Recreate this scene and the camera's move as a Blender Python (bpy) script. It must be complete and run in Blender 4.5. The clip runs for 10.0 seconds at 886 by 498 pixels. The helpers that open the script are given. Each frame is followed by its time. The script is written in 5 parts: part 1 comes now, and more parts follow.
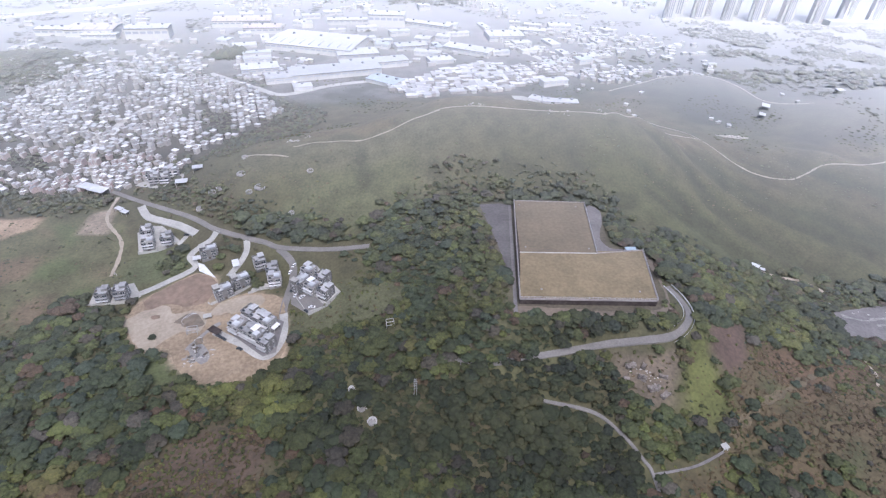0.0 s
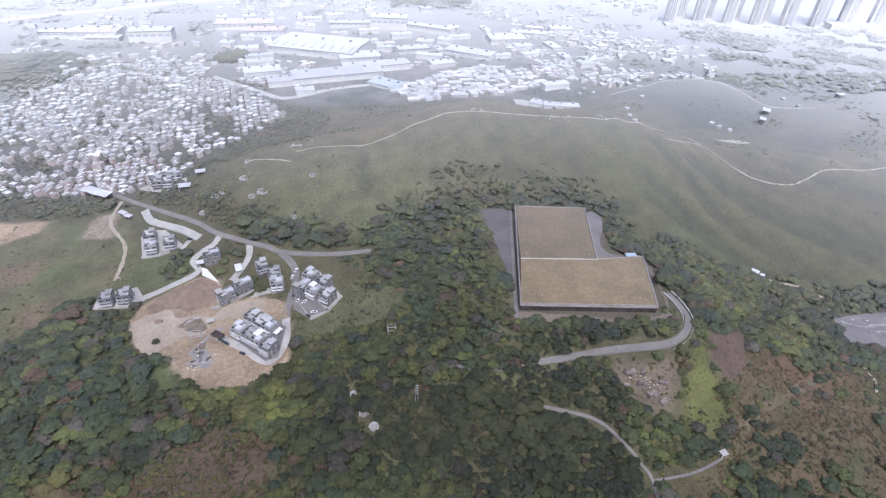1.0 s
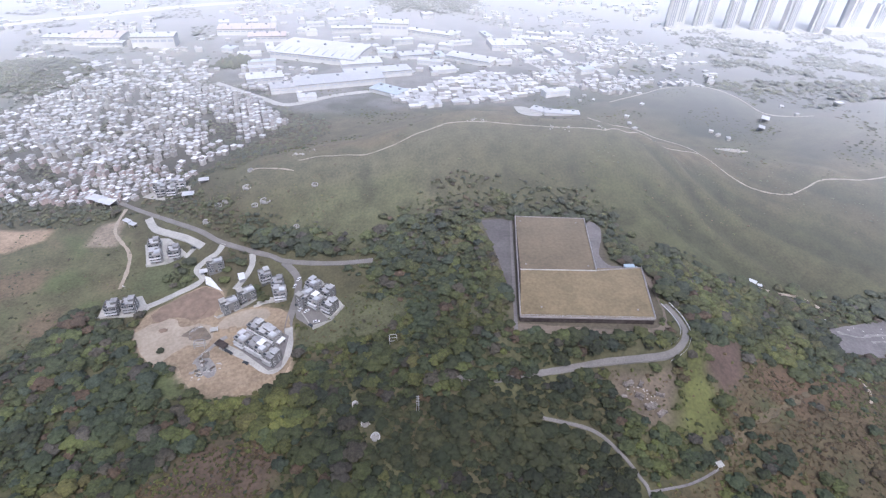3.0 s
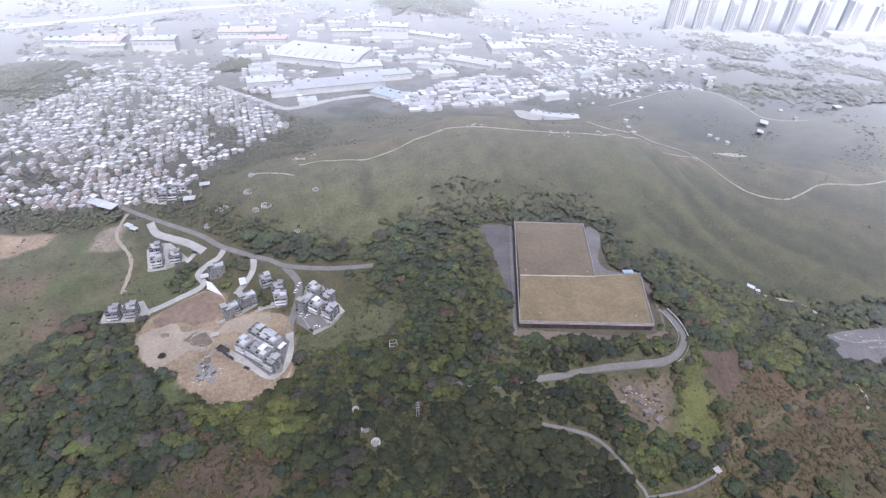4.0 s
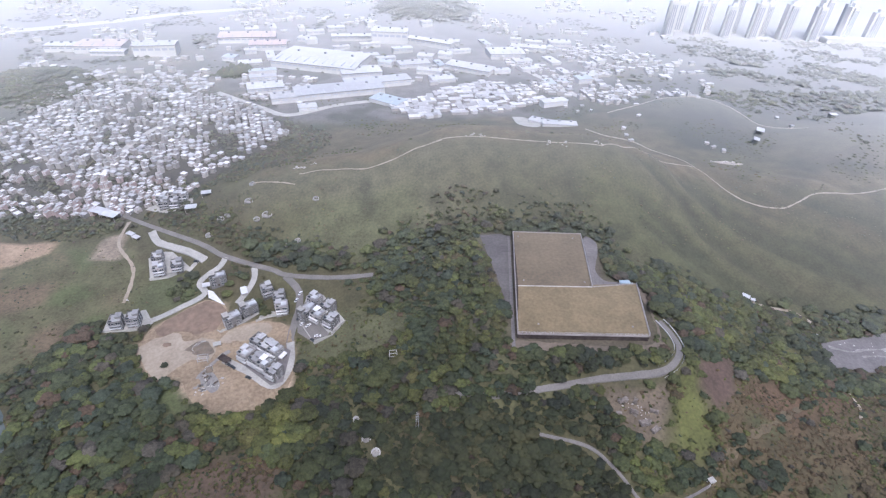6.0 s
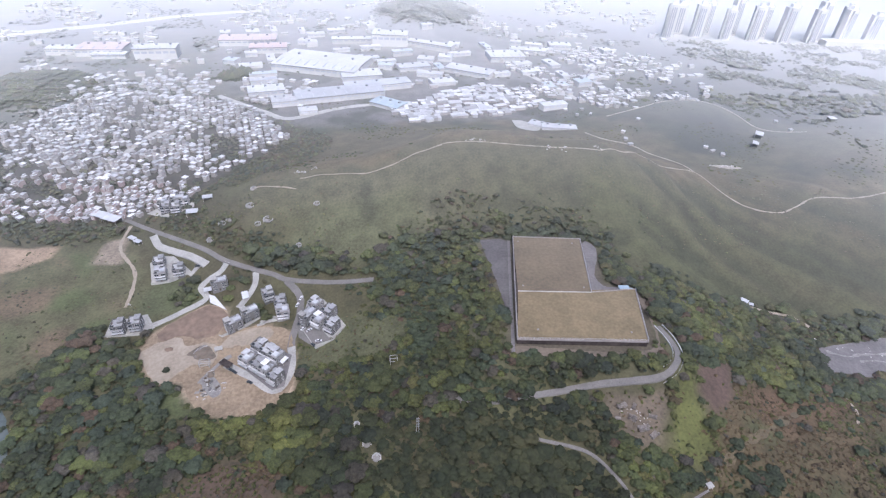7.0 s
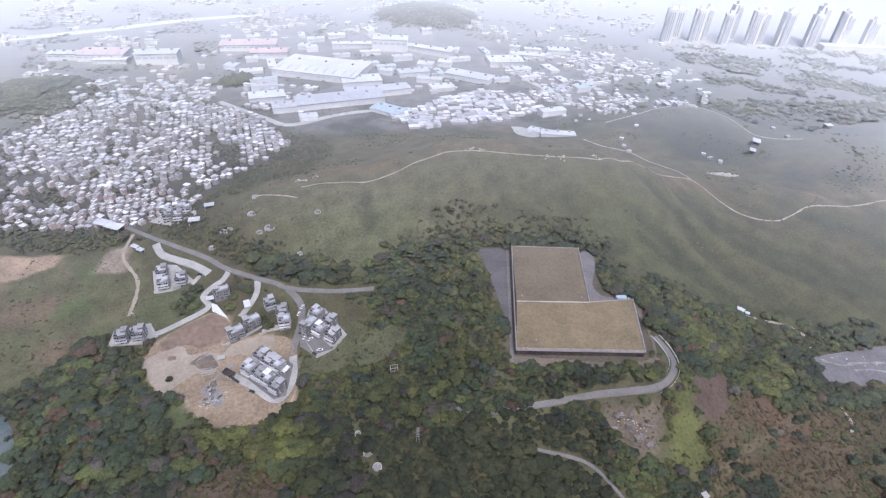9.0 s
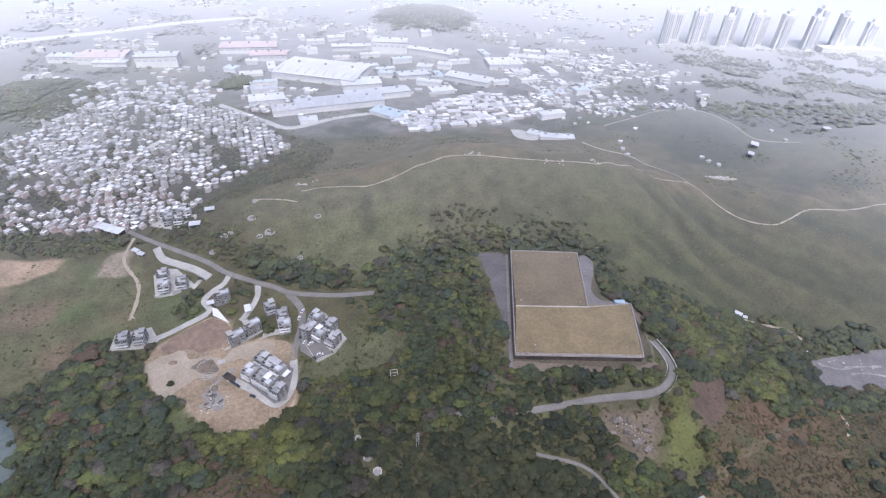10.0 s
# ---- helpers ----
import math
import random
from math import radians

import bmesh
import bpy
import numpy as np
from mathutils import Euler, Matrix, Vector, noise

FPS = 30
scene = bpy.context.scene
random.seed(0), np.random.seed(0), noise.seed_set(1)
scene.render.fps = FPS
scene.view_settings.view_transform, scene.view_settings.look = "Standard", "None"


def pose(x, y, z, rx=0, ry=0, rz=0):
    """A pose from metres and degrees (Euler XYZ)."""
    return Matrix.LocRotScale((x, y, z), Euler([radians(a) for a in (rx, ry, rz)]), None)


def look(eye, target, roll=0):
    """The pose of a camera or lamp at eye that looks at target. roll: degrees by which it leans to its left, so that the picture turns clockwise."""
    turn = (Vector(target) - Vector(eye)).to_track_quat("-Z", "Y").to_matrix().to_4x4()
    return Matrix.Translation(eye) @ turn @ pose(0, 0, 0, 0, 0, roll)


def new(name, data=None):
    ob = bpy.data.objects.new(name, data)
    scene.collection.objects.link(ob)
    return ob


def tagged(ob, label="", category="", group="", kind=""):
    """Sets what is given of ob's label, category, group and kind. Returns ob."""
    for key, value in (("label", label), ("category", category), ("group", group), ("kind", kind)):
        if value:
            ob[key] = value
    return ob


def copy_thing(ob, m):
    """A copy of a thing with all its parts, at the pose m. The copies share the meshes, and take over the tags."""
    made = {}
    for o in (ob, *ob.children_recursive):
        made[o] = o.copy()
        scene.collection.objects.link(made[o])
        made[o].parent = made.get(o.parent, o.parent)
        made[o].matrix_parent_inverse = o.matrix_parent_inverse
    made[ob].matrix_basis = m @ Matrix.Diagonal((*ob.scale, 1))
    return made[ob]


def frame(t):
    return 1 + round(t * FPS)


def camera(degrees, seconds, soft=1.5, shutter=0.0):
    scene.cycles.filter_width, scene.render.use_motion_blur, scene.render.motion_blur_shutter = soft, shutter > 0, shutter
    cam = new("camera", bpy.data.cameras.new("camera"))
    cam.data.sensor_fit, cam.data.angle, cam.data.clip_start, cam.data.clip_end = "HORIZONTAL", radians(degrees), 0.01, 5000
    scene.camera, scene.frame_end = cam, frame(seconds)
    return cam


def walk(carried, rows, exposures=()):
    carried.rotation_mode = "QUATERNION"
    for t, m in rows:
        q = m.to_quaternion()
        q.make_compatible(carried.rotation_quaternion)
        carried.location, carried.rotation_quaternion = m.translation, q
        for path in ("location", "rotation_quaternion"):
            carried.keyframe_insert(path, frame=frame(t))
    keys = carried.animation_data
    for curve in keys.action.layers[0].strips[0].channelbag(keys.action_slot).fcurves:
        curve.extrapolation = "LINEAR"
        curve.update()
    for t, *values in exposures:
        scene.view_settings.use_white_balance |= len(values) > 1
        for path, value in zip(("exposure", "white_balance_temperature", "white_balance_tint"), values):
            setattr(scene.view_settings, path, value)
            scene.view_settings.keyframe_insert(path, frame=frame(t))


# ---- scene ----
cam = camera(81.0, 10.0, soft=1.3)
METRES, EYE, TILT, LEAN, TURN = 40.0, 235.0, -36.5, -1.9, 0.0
ROWS = [
    (0.0, 0.0, 0.0, 0.0, 0.0, 0.0, -0.0),
    (0.5, -0.0024, -0.0281, 0.0411, 0.06, 0.02, -0.05),
    (1.0, -0.0029, -0.0558, 0.0842, 0.13, 0.04, -0.13),
    (1.5, -0.0043, -0.0837, 0.1253, 0.17, 0.05, -0.17),
    (2.0, -0.0047, -0.1107, 0.1677, 0.17, 0.07, -0.2),
    (2.5, -0.0073, -0.1379, 0.2081, 0.18, 0.08, -0.25),
    (4.0, -0.0099, -0.2204, 0.334, 0.17, 0.16, -0.31),
    (4.5, -0.0119, -0.2471, 0.3756, 0.14, 0.18, -0.34),
    (5.0, -0.013, -0.2739, 0.4175, 0.11, 0.2, -0.35),
    (5.5, -0.0141, -0.3002, 0.4593, 0.07, 0.2, -0.34),
    (7.0, -0.0195, -0.3819, 0.5842, 0.05, 0.25, -0.36),
    (7.5, -0.0205, -0.4085, 0.628, 0.04, 0.23, -0.35),
    (8.0, -0.0231, -0.4357, 0.67, 0.03, 0.26, -0.38),
    (8.5, -0.0246, -0.4626, 0.7114, 0.01, 0.27, -0.39),
    (9.0, -0.0244, -0.49, 0.7546, -0.0, 0.27, -0.37),
    (9.5, -0.0249, -0.5173, 0.7965, -0.04, 0.28, -0.36),
    (10.0, -0.0262, -0.5434, 0.8387, -0.06, 0.27, -0.35),
]
walk(cam, [(t, pose(0, 0, EYE, TILT, LEAN, TURN) @ pose(METRES * x, METRES * y, METRES * z, 90 + pitch, roll, yaw)) for t, x, y, z, yaw, pitch, roll in ROWS],
     exposures=[(0.0, 0.22, 5480, 15), (10.0, 0.17, 5480, 15)])

# ---- light: a milky sky with a soft high sun behind the camera ----
SUN_UP, SUN_TURN = 62.0, 168.0
world = bpy.data.worlds.new("sky")
scene.world = world
world.use_nodes = True
wn, wl = world.node_tree.nodes, world.node_tree.links
sky = wn.new("ShaderNodeTexSky")
sky.sky_type, sky.sun_disc = "NISHITA", False
sky.sun_elevation, sky.sun_rotation = radians(SUN_UP), radians(SUN_TURN)
sky.air_density, sky.dust_density, sky.ozone_density = 1.0, 8.0, 2.0
wl.new(sky.outputs[0], wn["Background"].inputs[0])
wn["Background"].inputs[1].default_value = 0.15
sun = new("sun", bpy.data.lights.new("sun", "SUN"))
sun.data.energy, sun.data.angle, sun.data.color = 0.55, radians(30.0), (1.0, 0.94, 0.85)
a, e = radians(SUN_TURN), radians(SUN_UP)
sun.matrix_world = look((0, 0, 500), Vector((0, 0, 500)) - Vector((math.sin(a) * math.cos(e), math.cos(a) * math.cos(e), math.sin(e))))

# ---- materials ----
def material(name, dark, light, grain=0.6, patch=0.08, rough=0.9, metal=0.0, bump=0.3, haze_gloss=0.0, cover="", spread=0.0, island=False, specular=0.3, thin=0.0, level=False, lie=True):
    """Two-scale noise between two base colours. Haze gloss: distance haze put in as whitish gloss that grows at grazing
    view; level: it goes by the view's slope to level ground, whatever way the surface faces. cover: a land-cover
    attribute that multiplies the noise.
    spread: brightness spread from object to object."""
    m = bpy.data.materials.new(name)
    m.use_nodes = True
    n, l = m.node_tree.nodes, m.node_tree.links
    b = n["Principled BSDF"]
    b.inputs["Roughness"].default_value, b.inputs["Metallic"].default_value = rough, metal
    b.inputs["Specular IOR Level"].default_value = specular
    geo = n.new("ShaderNodeNewGeometry")
    fine, wide = n.new("ShaderNodeTexNoise"), n.new("ShaderNodeTexNoise")
    for t, s, d in ((fine, grain, 4.0), (wide, patch, 3.0)):
        t.inputs["Scale"].default_value, t.inputs["Detail"].default_value = s, d
        l.new(geo.outputs["Position"], t.inputs["Vector"])
    both = n.new("ShaderNodeMath")
    both.operation = "MULTIPLY_ADD"
    both.inputs[1].default_value = 0.5
    half = n.new("ShaderNodeMath")
    half.operation = "MULTIPLY"
    half.inputs[1].default_value = 0.5
    l.new(wide.outputs["Fac"], half.inputs[0])
    l.new(fine.outputs["Fac"], both.inputs[0])
    l.new(half.outputs[0], both.inputs[2])
    ramp = n.new("ShaderNodeValToRGB")
    ramp.color_ramp.elements[0].position, ramp.color_ramp.elements[1].position = 0.36, 0.64
    ramp.color_ramp.elements[0].color, ramp.color_ramp.elements[1].color = (*dark, 1), (*light, 1)
    l.new(both.outputs[0], ramp.inputs[0])
    colour = ramp.outputs[0]
    if cover:
        at, mul = n.new("ShaderNodeAttribute"), n.new("ShaderNodeMix")
        at.attribute_name = cover
        mul.data_type, mul.blend_type = "RGBA", "MULTIPLY"
        mul.inputs[0].default_value = 1
        l.new(colour, mul.inputs[6])
        l.new(at.outputs["Color"], mul.inputs[7])
        colour = mul.outputs[2]
    if spread:
        hsv, rng = n.new("ShaderNodeHueSaturation"), n.new("ShaderNodeMapRange")
        rng.inputs[3].default_value, rng.inputs[4].default_value = 1 - spread, 1 + spread
        if island:
            l.new(geo.outputs["Random Per Island"], rng.inputs[0])
        else:
            info = n.new("ShaderNodeObjectInfo")
            l.new(info.outputs["Random"], rng.inputs[0])
            shift = n.new("ShaderNodeMapRange")
            shift.inputs[3].default_value, shift.inputs[4].default_value = 0.5 + 0.12 * spread, 0.5 - 0.12 * spread
            l.new(info.outputs["Random"], shift.inputs[0])
            l.new(shift.outputs[0], hsv.inputs["Hue"])
        l.new(rng.outputs[0], hsv.inputs["Value"])
        l.new(colour, hsv.inputs["Color"])
        colour = hsv.outputs[0]
    l.new(colour, b.inputs["Base Color"])
    if bump:
        bm_ = n.new("ShaderNodeBump")
        bm_.inputs["Strength"].default_value, bm_.inputs["Distance"].default_value = bump, 0.6 / max(grain, 0.05) * 0.5
        l.new(fine.outputs["Fac"], bm_.inputs["Height"])
        l.new(bm_.outputs[0], b.inputs["Normal"])
    surface = b.outputs[0]
    if thin:
        tr, blend = n.new("ShaderNodeBsdfTranslucent"), n.new("ShaderNodeMixShader")
        blend.inputs[0].default_value = thin
        l.new(colour, tr.inputs[0])
        l.new(surface, blend.inputs[1])
        l.new(tr.outputs[0], blend.inputs[2])
        surface = blend.outputs[0]
        l.new(surface, n["Material Output"].inputs[0])
    if haze_gloss:
        lw, mix, gl = n.new("ShaderNodeLayerWeight"), n.new("ShaderNodeMixShader"), n.new("ShaderNodeBsdfGlossy")
        lw.inputs[0].default_value = 0.5
        gl.inputs["Roughness"].default_value = 1.0
        gl.inputs["Color"].default_value = (0.97, 0.97, 0.95, 1)
        if level:
            up = n.new("ShaderNodeCombineXYZ")
            up.inputs[2].default_value = 1.0
            l.new(up.outputs[0], lw.inputs["Normal"])
            if lie:
                l.new(up.outputs[0], gl.inputs["Normal"])
        # haze stood in for by gloss = 1 - exp(-k * (1 / cos - 1) ** p), and a little of it at any view
        value = lw.outputs["Facing"]
        for op, one, two in (("SUBTRACT", 1.0, None), ("DIVIDE", 1.0, None), ("SUBTRACT", None, 1.0), ("MAXIMUM", None, 0.0), ("POWER", None, 2.4), ("MULTIPLY", None, -0.095 * haze_gloss), ("EXPONENT", None, 0.0), ("SUBTRACT", 1.02, None), ("MINIMUM", None, 0.97)):
            step = n.new("ShaderNodeMath")
            step.operation = op
            if one is None:
                l.new(value, step.inputs[0])
                step.inputs[1].default_value = two
            else:
                step.inputs[0].default_value = one
                l.new(value, step.inputs[1])
            value = step.outputs[0]
        l.new(value, mix.inputs[0])
        l.new(surface, mix.inputs[1])
        l.new(gl.outputs[0], mix.inputs[2])
        l.new(mix.outputs[0], n["Material Output"].inputs[0])
    return m


LAND = material("land", (0.64, 0.65, 0.64), (1.32, 1.30, 1.30), 0.55, 0.07, 1.0, bump=0.5, haze_gloss=0.52, level=True, cover="cover", specular=0.1)
LEAF = material("leaf", (0.022, 0.027, 0.010), (0.050, 0.055, 0.020), 0.5, 0.06, 0.8, bump=0, spread=0.35, thin=0.25, haze_gloss=0.8, level=True, lie=False, specular=0.1)
LEAF_MASS = material("leaf_mass", (0.33, 0.312, 0.295), (1.06, 0.98, 0.90), 0.9, 0.05, 0.8, bump=0, cover="tint", spread=0.12, island=True, thin=0.25, haze_gloss=0.8, level=True, lie=False, specular=0.1)
# far crowns reflect the sky by a level normal, which whitens them as haze
FAR_LEAF = material("far_leaf", (0.62, 0.60, 0.45), (0.96, 0.91, 0.68), 0.5, 0.05, 0.8, bump=0, cover="tint", spread=0.12, island=True, thin=0.1, haze_gloss=0.34, level=True, specular=0.1)
BARK = material("bark", (0.07, 0.055, 0.04), (0.16, 0.13, 0.10), 3, 0.5, 0.95)
ASPHALT = material("asphalt", (0.135, 0.126, 0.117), (0.215, 0.20, 0.186), 1.2, 0.1, 0.9, haze_gloss=0.6, level=True)
CONCRETE = material("concrete", (0.29, 0.28, 0.258), (0.47, 0.455, 0.42), 0.9, 0.1, 0.9, haze_gloss=0.85, level=True)
EARTH = material("earth", (0.185, 0.138, 0.088), (0.36, 0.275, 0.18), 0.5, 0.045, 1.0, bump=0.6, haze_gloss=0.85, level=True)
PALE_SAND = material("pale_sand", (0.275, 0.228, 0.168), (0.405, 0.342, 0.262), 0.5, 0.06, 1.0, haze_gloss=0.85, level=True)
DRY_GRASS = material("dry_grass", (0.145, 0.110, 0.056), (0.255, 0.196, 0.106), 0.6, 0.06, 1.0, bump=0.5, haze_gloss=0.85, level=True)
WALL_PALE = material("wall_pale", (0.44, 0.435, 0.43), (0.62, 0.61, 0.60), 0.8, 0.12, 0.85, spread=0.18, haze_gloss=1.0, level=True, lie=False)
WALL_GREY = material("wall_grey", (0.095, 0.092, 0.088), (0.19, 0.184, 0.176), 0.8, 0.15, 0.85, spread=0.12, haze_gloss=1.0, level=True, lie=False)
ROOF = material("roof_paint", (0.42, 0.42, 0.43), (0.72, 0.72, 0.73), 0.4, 0.06, 0.6, spread=0.4, haze_gloss=0.85, level=True)
METAL_ROOF = material("metal_roof", (0.44, 0.45, 0.465), (0.64, 0.65, 0.66), 0.2, 0.03, 0.5, spread=0.12, haze_gloss=0.85, level=True)
RED_ROOF = material("red_roof", (0.42, 0.16, 0.12), (0.58, 0.26, 0.20), 0.2, 0.04, 0.7, haze_gloss=0.85, level=True)
GLASS = material("window_glass", (0.03, 0.035, 0.04), (0.07, 0.08, 0.09), 0.5, 0.1, 0.12, bump=0, specular=0.6)
STONE = material("stone", (0.30, 0.28, 0.26), (0.55, 0.52, 0.48), 1.5, 0.2, 0.95, haze_gloss=0.85)
TOWER = material("tower_wall", (0.84, 0.84, 0.84), (0.90, 0.90, 0.90), 0.05, 0.01, 0.8, spread=0.12, bump=0, haze_gloss=0.4, level=True, lie=False)
WATER = material("water", (0.10, 0.12, 0.11), (0.16, 0.18, 0.17), 0.3, 0.05, 0.15, bump=0.05, specular=0.6)
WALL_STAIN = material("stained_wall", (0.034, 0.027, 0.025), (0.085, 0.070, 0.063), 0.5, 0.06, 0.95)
DRY_GRASS_BACK = material("dry_grass_back", (0.118, 0.092, 0.055), (0.196, 0.152, 0.093), 0.5, 0.05, 1.0, bump=0.5, haze_gloss=0.85, level=True)
GALVANISED = material("galvanised", (0.45, 0.46, 0.47), (0.6, 0.6, 0.62), 2, 0.3, 0.45, 0.6, bump=0)
PARAPET = material("parapet_concrete", (0.26, 0.235, 0.22), (0.40, 0.365, 0.345), 0.8, 0.1, 0.95)
PALE_RAIL = material("pale_rail", (0.55, 0.55, 0.55), (0.70, 0.70, 0.70), 2, 0.3, 0.5, bump=0)
EARTH_DULL = material("dull_earth", (0.11, 0.088, 0.066), (0.20, 0.16, 0.12), 0.4, 0.05, 1.0, bump=0.6, haze_gloss=0.85)
WALL_MASS = material("wall_mass", (0.22, 0.20, 0.185), (0.42, 0.385, 0.36), 0.8, 0.05, 0.85, spread=0.25, island=True, bump=0, haze_gloss=1.0, level=True, lie=False)
ROOF_MASS = material("roof_mass", (0.34, 0.34, 0.345), (0.66, 0.66, 0.665), 0.4, 0.03, 0.6, spread=0.55, island=True, bump=0, haze_gloss=0.85, level=True)
SLATE_ROOF = material("slate_roof", (0.34, 0.36, 0.39), (0.48, 0.50, 0.53), 0.2, 0.03, 0.6, spread=0.1, haze_gloss=0.85, level=True)
PALE_BLUE_ROOF = material("pale_blue_roof", (0.30, 0.40, 0.47), (0.42, 0.52, 0.58), 0.2, 0.03, 0.5, haze_gloss=0.85, level=True)
# panes of the far buildings, with haze painted into a pale glass colour
GLASS_HAZED = material("hazed_far_glass", (0.60, 0.62, 0.65), (0.70, 0.72, 0.75), 0.1, 0.02, 0.5, bump=0, specular=0.6)
GRAVEL = material("gravel", (0.13, 0.12, 0.12), (0.22, 0.205, 0.20), 0.6, 0.06, 1.0, haze_gloss=0.45, level=True)
EARTH_RED = material("red_earth", (0.145, 0.100, 0.070), (0.265, 0.19, 0.135), 0.3, 0.05, 1.0, bump=0.6, haze_gloss=0.85, level=True)
WHITE_CONCRETE = material("white_concrete", (0.60, 0.60, 0.60), (0.74, 0.74, 0.74), 0.5, 0.1, 0.85, haze_gloss=0.85, level=True)
CAR_WHITE = material("white_car_paint", (0.70, 0.70, 0.71), (0.78, 0.78, 0.79), 0.5, 0.1, 0.3, bump=0)
CAR_DARK = material("dark_car_paint", (0.04, 0.045, 0.05), (0.07, 0.075, 0.08), 0.5, 0.1, 0.3, bump=0)
RUBBER = material("rubber", (0.02, 0.02, 0.02), (0.04, 0.04, 0.04), 2, 0.3, 0.9, bump=0)
WHITE_STONE = material("white_stone", (0.34, 0.33, 0.32), (0.50, 0.49, 0.47), 1.0, 0.2, 0.9)
YARD = material("worn_yard", (0.085, 0.078, 0.077), (0.145, 0.133, 0.13), 0.5, 0.06, 1.0, haze_gloss=0.45, level=True)
TERRACE = material("roof_terrace", (0.24, 0.24, 0.245), (0.42, 0.42, 0.42), 0.7, 0.12, 0.85, spread=0.3, haze_gloss=0.85, level=True)
CONCRETE_DULL = material("dull_concrete", (0.19, 0.18, 0.17), (0.30, 0.285, 0.265), 0.8, 0.1, 0.95, haze_gloss=0.85, level=True)
GRAVEL_PALE = material("pale_gravel", (0.17, 0.16, 0.15), (0.36, 0.34, 0.32), 0.5, 0.12, 1.0, haze_gloss=0.85, level=True)
GOLD_EARTH = material("gold_earth", (0.085, 0.066, 0.036), (0.155, 0.12, 0.066), 0.7, 0.12, 1.0, bump=0.6, haze_gloss=0.85, level=True)
CRAG = material("crag", (0.10, 0.085, 0.075), (0.27, 0.24, 0.21), 0.9, 0.2, 0.95, bump=0.7)
HOUSE_WALL = material("house_wall", (0.20, 0.19, 0.178), (0.36, 0.345, 0.325), 0.8, 0.12, 0.85, spread=0.2, haze_gloss=1.0, level=True, lie=False)
TOWN_WALL = material("town_wall", (0.20, 0.178, 0.162), (0.42, 0.38, 0.35), 0.8, 0.12, 0.85, spread=0.3, haze_gloss=1.0, level=True, lie=False)
WALL_PINK = material("wall_pink", (0.26, 0.19, 0.17), (0.42, 0.32, 0.29), 0.8, 0.15, 0.85, spread=0.15, haze_gloss=1.0, level=True, lie=False)
# the land: soft rounded hills on a valley floor, (x, y, radius, height)
HILLS = [
    (25, 405, 55, 49.0), (80, 400, 45, 4.9), (135, 400, 48, 45.0), (185, 425, 50, 14.5), (-36, 405, 55, 12.4),
    (-95, 398, 55, 15.4), (-157, 388, 55, 28.0), (244, 450, 60, 21.1), (301, 480, 60, -7.9), (329, 410, 60, 18.6),
    (60, 500, 70, 32.5), (-60, 500, 80, 10.3), (53, 555, 70, -7.6), (249, 586, 60, 13.5), (450, 430, 90, 25.4),
    (470, 560, 100, 9.0), (640, 500, 120, 22.0), (600, 720, 130, 16.0), (335, 655, 42, 17.0), (430, 520, 45, 12.0), (520, 465, 50, 14.0), (560, 620, 60, 18.0), (-530, 665, 60, 20.0), (-30, 1150, 95, 42.0),
]
SPURS = [
    (60, 345, 45, 3.5), (110, 345, 45, -2.1), (0, 350, 50, -7.3), (170, 350, 45, 12.2), (60, 285, 45, 11.0),
    (110, 285, 45, 10.8), (150, 260, 45, 15.1), (60, 225, 40, 13.8), (110, 215, 40, 3.2), (150, 210, 40, 14.4),
    (70, 175, 40, 3.5), (20, 200, 45, 11.7), (20, 250, 50, 3.3), (115, 170, 35, 6.6), (200, 180, 50, 4.9),
    (-30, 300, 60, 13.3), (-120, 300, 80, -10.2), (240, 290, 60, 4.2), (-220, 380, 80, -6.3),
    (-50, 190, 40, -4.4), (330, 300, 80, -7.0), (-280, 200, 110, -5.5), (290, 600, 70, 6.0),
]

LUMPS = np.array(HILLS + SPURS, float)


def smooth(a, b, v):
    k = np.minimum(np.maximum((v - a) / (b - a), 0.0), 1.0)
    return k * k * (3 - 2 * k)


def ground_height(x, y):
    x, y = np.asarray(x, float), np.asarray(y, float)
    if x.ndim == 0:
        z = 3.0 + float((LUMPS[:, 3] * np.exp(-((x - LUMPS[:, 0]) ** 2 + (y - LUMPS[:, 1]) ** 2) / (2 * LUMPS[:, 2] ** 2))).sum())
    else:
        z = 3.0 + 0 * x
        for hx, hy, r, h in LUMPS:
            z = z + h * np.exp(-((x - hx) ** 2 + (y - hy) ** 2) / (2 * r * r))
    # gullies run down the steep flanks of the hill
    flank = smooth(330, 365, y) * (1 - smooth(430, 520, y)) * smooth(18, 40, z) * (1 - smooth(70, 80, z))
    z = z + flank * (0.9 * np.sin(x / 9.0 + 0.03 * y) + 0.35 * np.sin(x / 4.3 + y / 31.0))
    # spurs and gullies slant down the long right-hand flank
    across = (113 * x + 156 * y) / 192.6
    slant = smooth(0, 40, x - 125) * (1 - smooth(330, 400, x)) * smooth(270, 300, y) * (1 - smooth(395, 430, y - 0.2 * (x - 150)))
    z = z + slant * (1.3 * np.sin(across / 7.5 + 1.6 * np.sin(x / 33.0 + y / 60.0)) + 0.9 * np.sin(across / 17.0 + 1.0) + 0.5 * np.sin(across / 3.1 + np.sin(y / 19.0)))
    # the level pad that was cut for the reservoir
    pad = smooth(-12, 0, np.minimum(np.minimum(x - 32, 140 - x), np.minimum(y - 203, 322 - y)))
    z = z * (1 - pad) + 40.0 * pad
    return z

